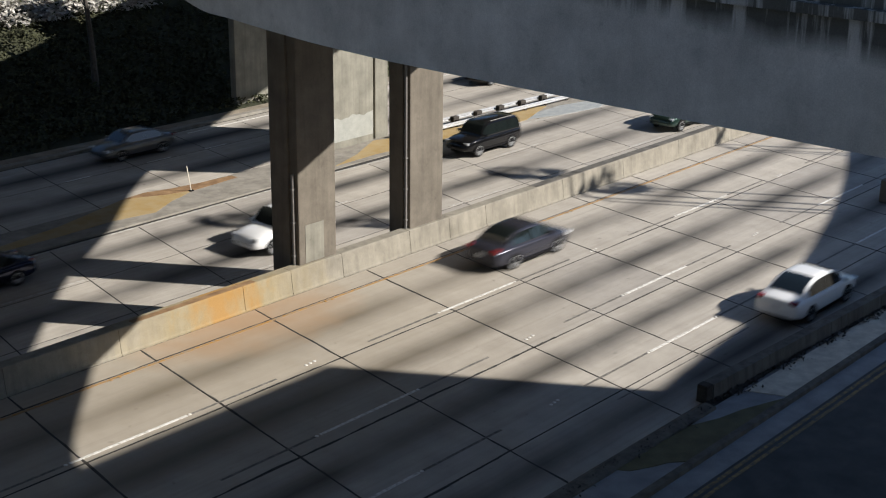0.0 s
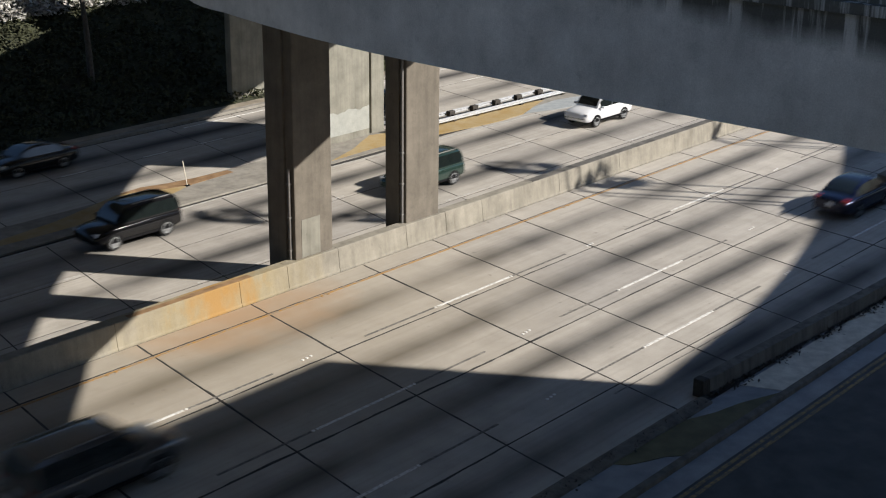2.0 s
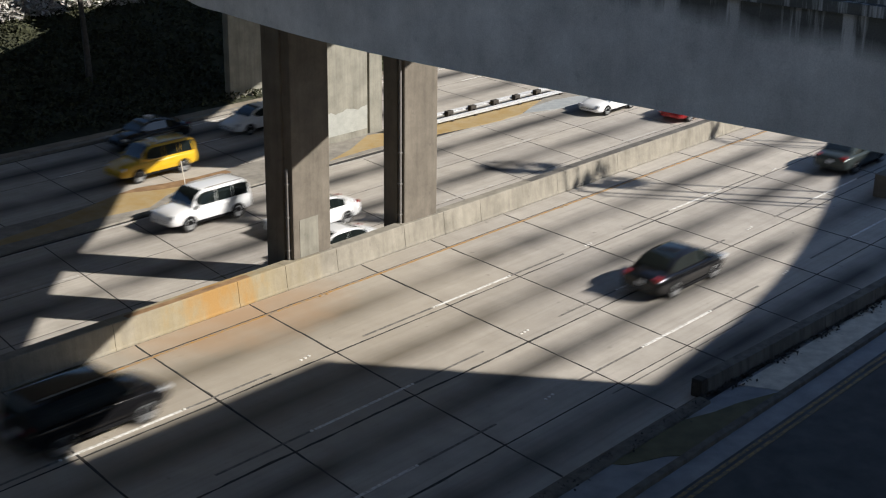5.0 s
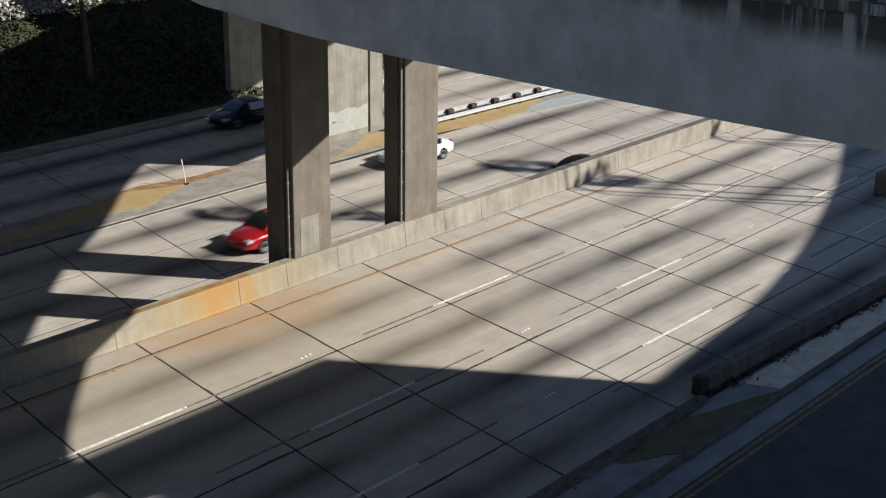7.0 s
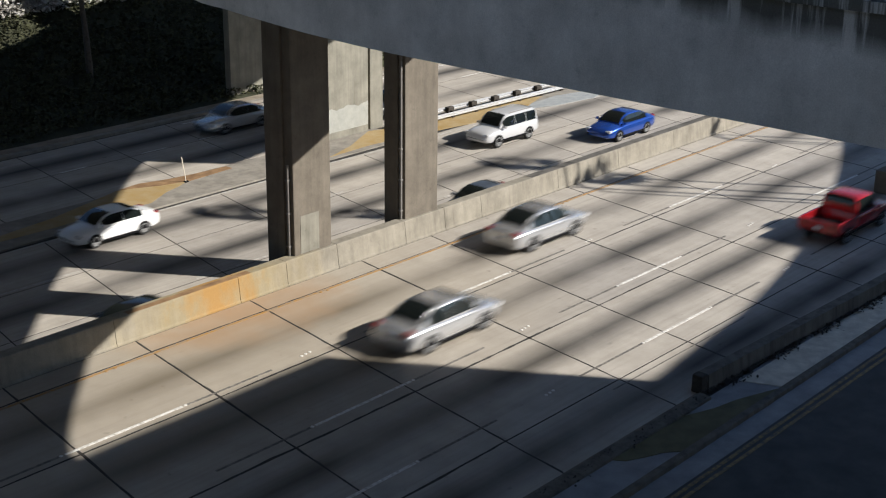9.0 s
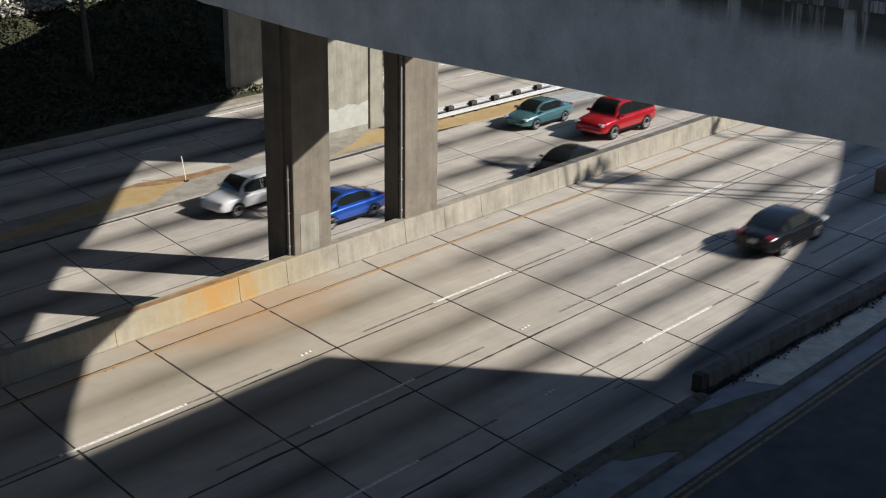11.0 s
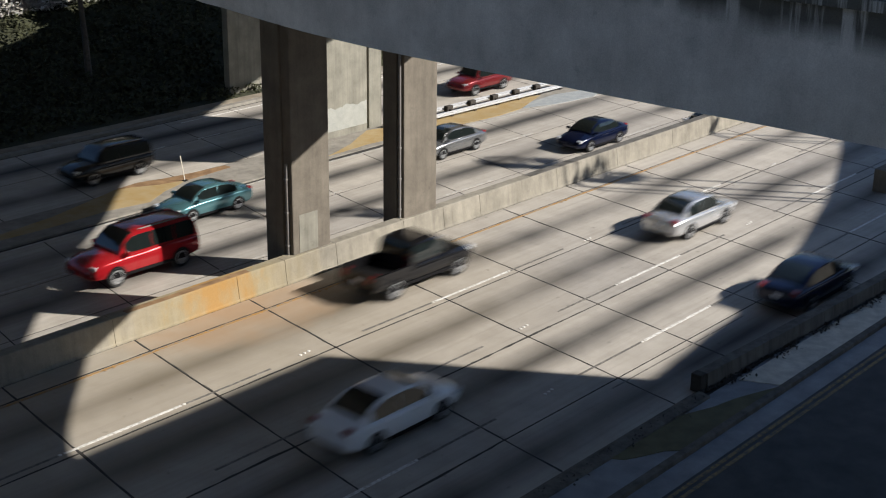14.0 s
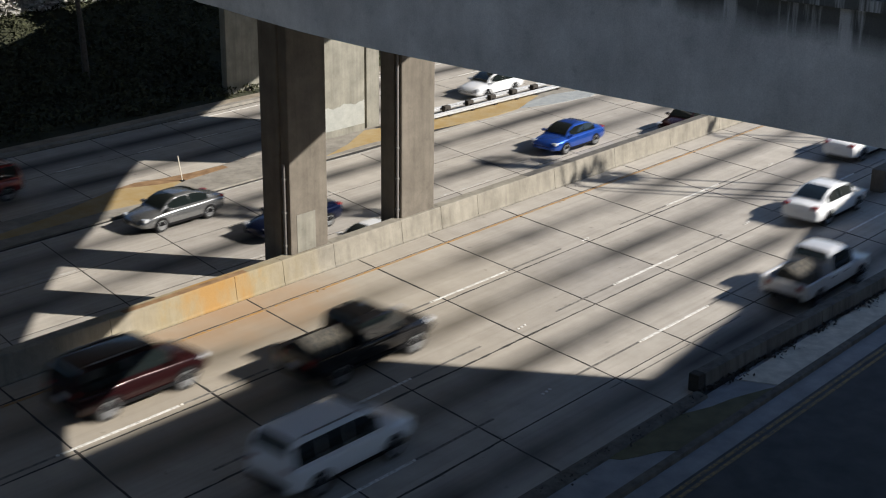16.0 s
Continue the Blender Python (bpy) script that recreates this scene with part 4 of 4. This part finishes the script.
            bm.faces.new((top[m][j], top[m][j + 1], low[m][j + 1], low[m][j]))
        return bm

    def slope_pane(xa, xb, out, wide=0.88):
        rows = []
        for q in (0, 0.25, 0.5, 0.75, 1.0):
            x = xa + (xb - xa) * q
            f = roof(x)
            rows.append([(x, skin(x, f) * v * wide, zb + H * f * (1.0 - 0.035 * abs(v) ** 3)) for v in (-1, -0.6, -0.2, 0.2, 0.6, 1)])
        return sheet(rows, out)

    shared(key, lambda: slope_pane(x2 + (x3 - x2) * 0.10, x2 + (x3 - x2) * 0.93, (0.012, 0, 0.014)), "windscreen", M_GLASS, car, "dark glass", True)
    shared(key, lambda: slope_pane(x0 + (x1 - x0) * 0.12, x0 + (x1 - x0) * 0.86, (-0.012, 0, 0.012), 0.82), "rear_window", M_GLASS, car, "dark glass", True)
    xl, xr = (x0 + 0.34 * (x1 - x0), x3 - 0.30 * (x3 - x2)) if kind == "sedan" else (x0 + 0.16, x3 - 0.30 * (x3 - x2))
    cuts = {"sedan": (0.0, 0.47, 1.0), "suv": (0.0, 0.30, 0.62, 1.0), "pickup": (0.0, 0.42, 1.0)}[kind]
    for side in (-1, 1):
        for i, (c0, c1) in enumerate(zip(cuts, cuts[1:])):
            def side_pane(side=side, c0=c0, c1=c1):
                rows = []
                for q in (0, 0.25, 0.5, 0.75, 1.0):
                    x = xl + (xr - xl) * (c0 + (c1 - c0 - 0.014) * q)
                    f = min(roof(x), 1.0)
                    rows.append([(x, side * skin(x, f * h), zb + H * f * h) for h in (0.06, 0.45, 0.84)])
                return sheet(rows, (0, side * 0.013, 0.003))
            shared((kind, side, i), side_pane, "side_window", M_GLASS, car, "dark glass", True)
    for x in (-ax, ax):
        for side in (-1, 1):
            def arch(x=x, side=side):
                rr = r + 0.055
                pts = [(rr * math.cos(a), rr * math.sin(a)) for a in [math.pi * k / 12 for k in range(13)]]
                rings = [[(x + px, side * (w + d), r - 0.03 + pz) for px, pz in pts] for d in (-0.3, 0.008)]
                return loft(rings)
            shared((kind, x, side), arch, "wheel_arch", M_TRIM, car, "dark wheel arch")
            wheel(car, x, side * (w - 0.10), r)
    tail, nose = s["body"][1], s["body"][-3]
    for side in (-1, 1):
        zt_l, hgt = (0.86, 0.15) if kind == "sedan" else (0.92, 0.24)
        shared((kind, side), lambda side=side: boxed(-half + 0.045, -half + 0.30, side * 0.62 - 0.13, side * 0.62 + 0.13, zt_l - hgt / 2, zt_l + hgt / 2, 0.03), "tail_light", M_TAIL, car, "red lens")
        zh = {"sedan": 0.66, "suv": 0.80, "pickup": 0.86}[kind]
        shared((kind, side), lambda side=side: boxed(half - 0.42, half - 0.13, side * 0.68 - 0.16, side * 0.68 + 0.13, zh - 0.07, zh + 0.07, 0.03), "headlight", M_HEAD, car, "clear lens")
        shared((kind, side), lambda side=side: boxed(x3 - 0.36, x3 - 0.20, side * (w + 0.06) - 0.10, side * (w + 0.06) + 0.10, zb + 0.02, zb + 0.15, 0.03), "mirror", mat, car)
        for dx in (-0.75, 0.25):
            shared((kind, side, dx), lambda side=side, dx=dx: boxed(dx, dx + 0.2, side * (w + 0.005) - 0.02, side * (w + 0.005) + 0.02, zb - 0.14, zb - 0.11), "door_handle", M_TRIM if kind == "pickup" else mat, car)
        shared((kind, side), lambda side=side: boxed(-ax + r + 0.1, ax - r - 0.1, side * w - 0.03, side * w + 0.01, s["body"][4][2] + 0.01, s["body"][4][2] + 0.12, 0.02), "sill", M_TRIM, car)
    zbump = 0.45 if kind == "sedan" else 0.58
    shared(key, lambda: boxed(-half + 0.0, -half + 0.25, -0.70, 0.70, zbump - 0.10, zbump + 0.03, 0.03), "rear_bumper", M_TRIM if kind != "sedan" else mat, car)
    shared(key, lambda: boxed(half - 0.30, half - 0.02, -0.58, 0.58, zbump - 0.12, zbump + 0.0, 0.03), "front_bumper", M_TRIM, car)
    shared(key, lambda: boxed(half - 0.22, half - 0.035, -0.40, 0.40, zbump + 0.08, zbump + 0.18, 0.02), "grille", M_TRIM, car)
    shared(key, lambda: boxed(-half - 0.015, -half + 0.08, -0.16, 0.16, zbump + 0.14, zbump + 0.28), "number_plate", M_PLATE, car, "blank pale plate")
    if kind == "suv":
        for side in (-1, 1):
            shared((kind, side), lambda side=side: boxed(x1 + 0.2, x2 - 0.25, side * 0.62 - 0.014, side * 0.62 + 0.014, zt + 0.005, zt + 0.045), "roof_rail", M_PIPE, car)
    if kind == "pickup":
        shared(key, lambda: boxed(-2.58, -0.80, -0.84, 0.84, 0.70, 0.74), "bed", M_TRIM, car, "dark open cargo bed")
        for side in (-1, 1):
            shared((kind, side), lambda side=side: boxed(-2.66, -0.80, side * 0.90 - 0.055, side * 0.90 + 0.055, 0.62, 1.10, 0.02), "bed_side", mat, car)
        shared(key, lambda: boxed(-2.70, -2.62, -0.84, 0.84, 0.62, 1.09, 0.02), "tailgate", mat, car)
        if "load" in label:
            shared((kind, "load"), lambda: loft([[(x, y * q, z) for y, z in ((-0.7, 0.74), (-0.62, 1.25), (0.1, 1.5), (0.55, 1.25), (0.7, 0.74))] for x, q in ((-2.4, 0.8), (-1.9, 1.0), (-1.3, 1.05), (-0.95, 0.8))]), "load", M_LOAD, car, "dark tarpaulin heap")
        if "rack" in label:
            for side in (-1, 1):
                shared((kind, "rack", side), lambda side=side: boxed(-0.95, -0.90, side * 0.86 - 0.03, side * 0.86 + 0.03, 1.08, 1.85), "rack_post", M_TRIM, car)
            shared((kind, "rack"), lambda: boxed(-0.96, -0.89, -0.89, 0.89, 1.80, 1.86), "rack_bar", M_TRIM, car)
    if "taxi" in label:
        shared((kind, "taxi"), lambda: boxed(-0.2, 0.1, -0.25, 0.25, zt + 0.01, zt + 0.16, 0.03), "roof_sign", M_SIGNWHITE, car)
    for ob in car.children:
        ob.matrix_basis = Matrix.Scale(size, 4) @ ob.matrix_basis
    return car


TRAFFIC = []


def traffic(kind, paint, way, y, t0, x, v, a, label, drift=0.0, size=0.955):
    """One vehicle: lane, time, place along the road, speed, half its acceleration, and its slow drift across the road."""
    TRAFFIC.append((vehicle(kind, paint, label, size), way, y, t0, x, v, a, drift))


traffic("sedan", "slate", 1, 30.0, 0.30, 46.8, 28.2, 0.00, "slate grey sedan with tinted windows, driving on the freeway")
traffic("sedan", "white", 1, 19.6, 0.15, 43.6, 16.7, 0.00, "white four-door sedan driving beside the low concrete wall")
traffic("sedan", "navy", 1, 23.1, 1.48, 37.8, 27.4, 1.00, "deep blue sedan driving on the sunlit freeway")
traffic("suv", "darkgrey", 1, 26.5, 2.83, 39.2, 26.6, 0.00, "dark grey sport utility vehicle with roof rails")
traffic("sedan", "bronze", 1, 30.1, 3.77, 32.2, 27.0, 0.00, "bronze-grey sedan driving beside the median barrier")
traffic("sedan", "red", 1, 22.7, 3.64, 32.7, 22.6, 0.00, "bright red sedan driving on the freeway")
traffic("sedan", "greygreen", 1, 26.0, 3.96, 29.9, 27.3, 0.00, "dark grey-green sedan driving on the freeway")
traffic("sedan", "black", 1, 23.7, 4.20, 19.6, 25.0, 0.00, "black sedan driving in deep shade")
traffic("suv", "maroon", 1, 12.4, 4.10, 26.0, 13.0, 0.00, "dark maroon sport utility vehicle on the side ramp")
traffic("suv", "black", 1, 29.3, 6.40, 56.7, 27.0, 0.00, "black sport utility vehicle driving on the freeway")
traffic("sedan", "steel", 1, 19.75, 6.50, 41.5, 22.2, 0.00, "steel-blue sedan driving beside the low concrete wall")
traffic("sedan", "white", 1, 12.4, 6.40, 31.9, 13.0, 0.00, "white sedan on the shaded side ramp")
traffic("pickup", "white", 1, 23.0, 7.80, 34.9, 25.5, 0.00, "white pickup truck with an empty bed")
traffic("pickup", "red", 1, 21.7, 8.49, 35.0, 26.4, 1.00, "red pickup truck with an empty bed", size=0.88)
traffic("sedan", "silver", 1, 29.9, 8.81, 33.9, 30.2, 0.00, "silver sedan driving beside the median barrier")
traffic("sedan", "silver", 1, 26.5, 8.98, 29.5, 30.7, 0.00, "silver two-door coupe driving on the freeway")
traffic("sedan", "black", 1, 22.8, 11.35, 53.4, 22.2, 0.00, "black sedan driving on the freeway")
traffic("sedan", "silver", 1, 12.4, 12.00, 33.3, 21.0, 0.00, "silver sedan on the shaded side ramp")
traffic("sedan", "black", 1, 22.7, 12.90, 36.4, 23.2, 0.00, "black sedan driving out of the shade")
traffic("sedan", "silver", 1, 26.3, 13.70, 37.0, 26.0, 0.00, "pale silver sedan driving on the freeway")
traffic("sedan", "navy", 1, 19.4, 13.70, 33.5, 25.8, 0.00, "dark blue sedan driving beside the low concrete wall")
traffic("pickup", "black", 1, 30.3, 14.00, 32.9, 28.9, 1.00, "black pickup truck with a short bed")
traffic("sedan", "white", 1, 23.2, 14.55, 37.1, 23.2, 0.00, "white four-door sedan driving on the freeway")
traffic("pickup", "black", 1, 30.1, 14.90, 39.1, 28.8, 0.00, "black pickup truck with a rack behind the cab")
traffic("sedan", "white", 1, 26.2, 15.10, 37.2, 25.1, 0.00, "white four-door sedan driving on the freeway")
traffic("sedan", "white", 1, 23.1, 15.39, 36.0, 23.1, 0.00, "white sedan with tinted rear glass")
traffic("pickup", "greywhite", 1, 19.35, 15.50, 29.3, 25.2, 0.40, "pale grey work pickup with a dark load in the bed", size=0.92)
traffic("pickup", "black", 1, 26.8, 15.85, 22.8, 27.6, 0.00, "black pickup truck with a load in the bed")
traffic("suv", "maroon", 1, 29.9, 15.95, 19.6, 25.2, 0.00, "dark maroon sport utility vehicle driving in shade")
traffic("suv", "white", 1, 22.65, 15.90, 19.5, 23.6, 0.00, "white sport utility vehicle with roof rails")
traffic("suv", "black", -1, 46.2, 1.56, 37.5, -11.1, 0.00, "black sport utility vehicle with roof rails", 0.41)
traffic("suv", "green", -1, 42.4, 1.99, 46.9, -10.3, -0.13, "dark green station wagon on the far carriageway", 0.90, 0.94)
traffic("suv", "white", -1, 42.2, 0.46, 31.8, -11.9, -1.00, "white station wagon on the far carriageway", 0.90)
traffic("sedan", "navy", -1, 46.3, 0.0, 25.2, -11.0, 0.00, "dark blue sedan in deep shade on the far carriageway", 0.5)
traffic("sedan", "darkgrey", -1, 58.3, 0.15, 38.8, -16.5, 0.00, "dark grey sedan on the far ramp in shade", 1.10)
traffic("suv", "white", -1, 44.6, 2.90, 56.8, -8.1, -0.79, "white boxy wagon on the far carriageway", 0.74)
traffic("sedan", "white", -1, 40.6, 3.58, 56.1, -12.0, 0.00, "white sedan on the far carriageway", 0.81)
traffic("sedan", "white", -1, 38.1, 3.70, 53.6, -13.0, 0.00, "white sedan half hidden behind the median barrier")
traffic("suv", "yellow", -1, 52.0, 3.70, 60.7, -16.5, 0.00, "yellow taxi wagon on the far ramp", 1.10)
traffic("sedan", "white", -1, 55.9, 4.00, 65.4, -16.5, 0.00, "white sedan behind the others on the far ramp", 0.6)
traffic("sedan", "black", -1, 56.5, 3.40, 69.2, -16.5, 0.00, "black sedan ahead of a taxi on the far ramp", 1.10)
traffic("sedan", "black", -1, 58.0, 1.65, 41.4, -16.5, 0.00, "black sedan on the far ramp in shade", 1.10)
traffic("suv", "black", -1, 53.6, 2.80, 42.9, -15.5, 0.14, "black sport utility vehicle on the far ramp in shade", 1.10)
traffic("sedan", "red", -1, 41.5, 7.28, 32.7, -13.3, 1.00, "red sedan on the far carriageway", 0.48)
traffic("sedan", "white", -1, 46.0, 7.90, 41.9, -8.9, -0.19, "white compact sedan on the far carriageway", 0.60, 0.9)
traffic("sedan", "black", -1, 36.9, 7.27, 48.5, -13.0, 0.00, "black sedan half hidden behind the median barrier")
traffic("sedan", "navy", -1, 58.3, 7.38, 42.8, -16.2, 0.00, "dark blue sedan on the far ramp", 1.66)
traffic("suv", "black", -1, 52.5, 7.35, 44.5, -17.0, -1.00, "black sedan on the far ramp in shade", 1.09)
traffic("sedan", "silver", -1, 56.3, 8.73, 52.3, -18.0, 0.00, "silver sedan on the far ramp", 2.20)
traffic("sedan", "darkgrey", -1, 52.2, 8.40, 65.8, -16.5, 0.00, "dark grey sedan on the far ramp", 1.10)
traffic("suv", "greywhite", -1, 45.2, 10.46, 43.2, -8.6, -0.09, "silver-white boxy compact wagon on the far carriageway", 0.45, 0.92)
traffic("sedan", "blue", -1, 41.2, 10.85, 41.8, -10.8, -0.22, "bright blue sedan on the far carriageway", 0.32)
traffic("sedan", "steel", -1, 37.2, 8.75, 48.4, -13.0, 0.00, "blue-grey sedan half hidden behind the median barrier")
traffic("suv", "red", -1, 42.0, 13.01, 40.6, -10.5, -0.10, "red van with dark side windows on the far carriageway", 0.46, 1.1)
traffic("sedan", "teal", -1, 46.0, 13.35, 41.6, -7.6, 0.07, "teal sedan on the far carriageway", 0.37)
traffic("sedan", "black", -1, 38.1, 12.20, 36.3, -13.0, 0.59, "black sedan half hidden behind the median barrier")
traffic("sedan", "pewter", -1, 45.2, 14.40, 48.2, -8.7, 0.33, "pewter grey sedan on the far carriageway", 0.61)
traffic("sedan", "navy", -1, 40.7, 14.59, 52.4, -9.9, -0.29, "dark blue sedan on the far carriageway", 0.56)
traffic("sedan", "blue", -1, 40.7, 15.52, 61.5, -9.0, -1.00, "blue sedan on the far carriageway", 0.48)
traffic("sedan", "white", -1, 36.8, 15.22, 48.0, -13.0, 0.00, "white sedan half hidden behind the median barrier")
traffic("sedan", "maroon", -1, 38.1, 15.85, 66.4, -13.0, 0.00, "dark red sedan half hidden behind the median barrier")
traffic("suv", "wine", -1, 54.1, 15.30, 42.6, -17.0, -0.60, "wine-red sport utility vehicle on the far ramp", 0.95)
traffic("sedan", "white", -1, 51.5, 15.85, 66.1, -16.5, 0.00, "white sedan on the far ramp", 1.10)
traffic("suv", "black", -1, 53.3, 13.54, 44.6, -16.5, 0.00, "black sport utility vehicle on the far ramp in shade", 1.30)
traffic("sedan", "steel", -1, 53.6, 11.65, 38.0, -16.5, 0.00, "grey sedan on the far ramp in shade", 1.10)
traffic("sedan", "black", -1, 56.2, 11.57, 41.1, -17.3, 0.00, "black sedan on the far ramp in shade", 2.00)


def motions():
    for car, way, y, t0, x, v, a, drift in TRAFFIC:
        z = ZF if y > 33 else 0.0
        rows = []
        for k in range(-1, 34):
            t = k * 0.5
            d = t - t0
            bend = a * min(d * d, 9 + 6 * max(0, abs(d) - 3))
            across = y + drift * max(-1.8, min(1.8, d))
            rows.append((t, pose(x + v * d + bend, across, z + 0.004, 0, 0, 0 if way > 0 else 180)))
        walk(car, rows)


motions()
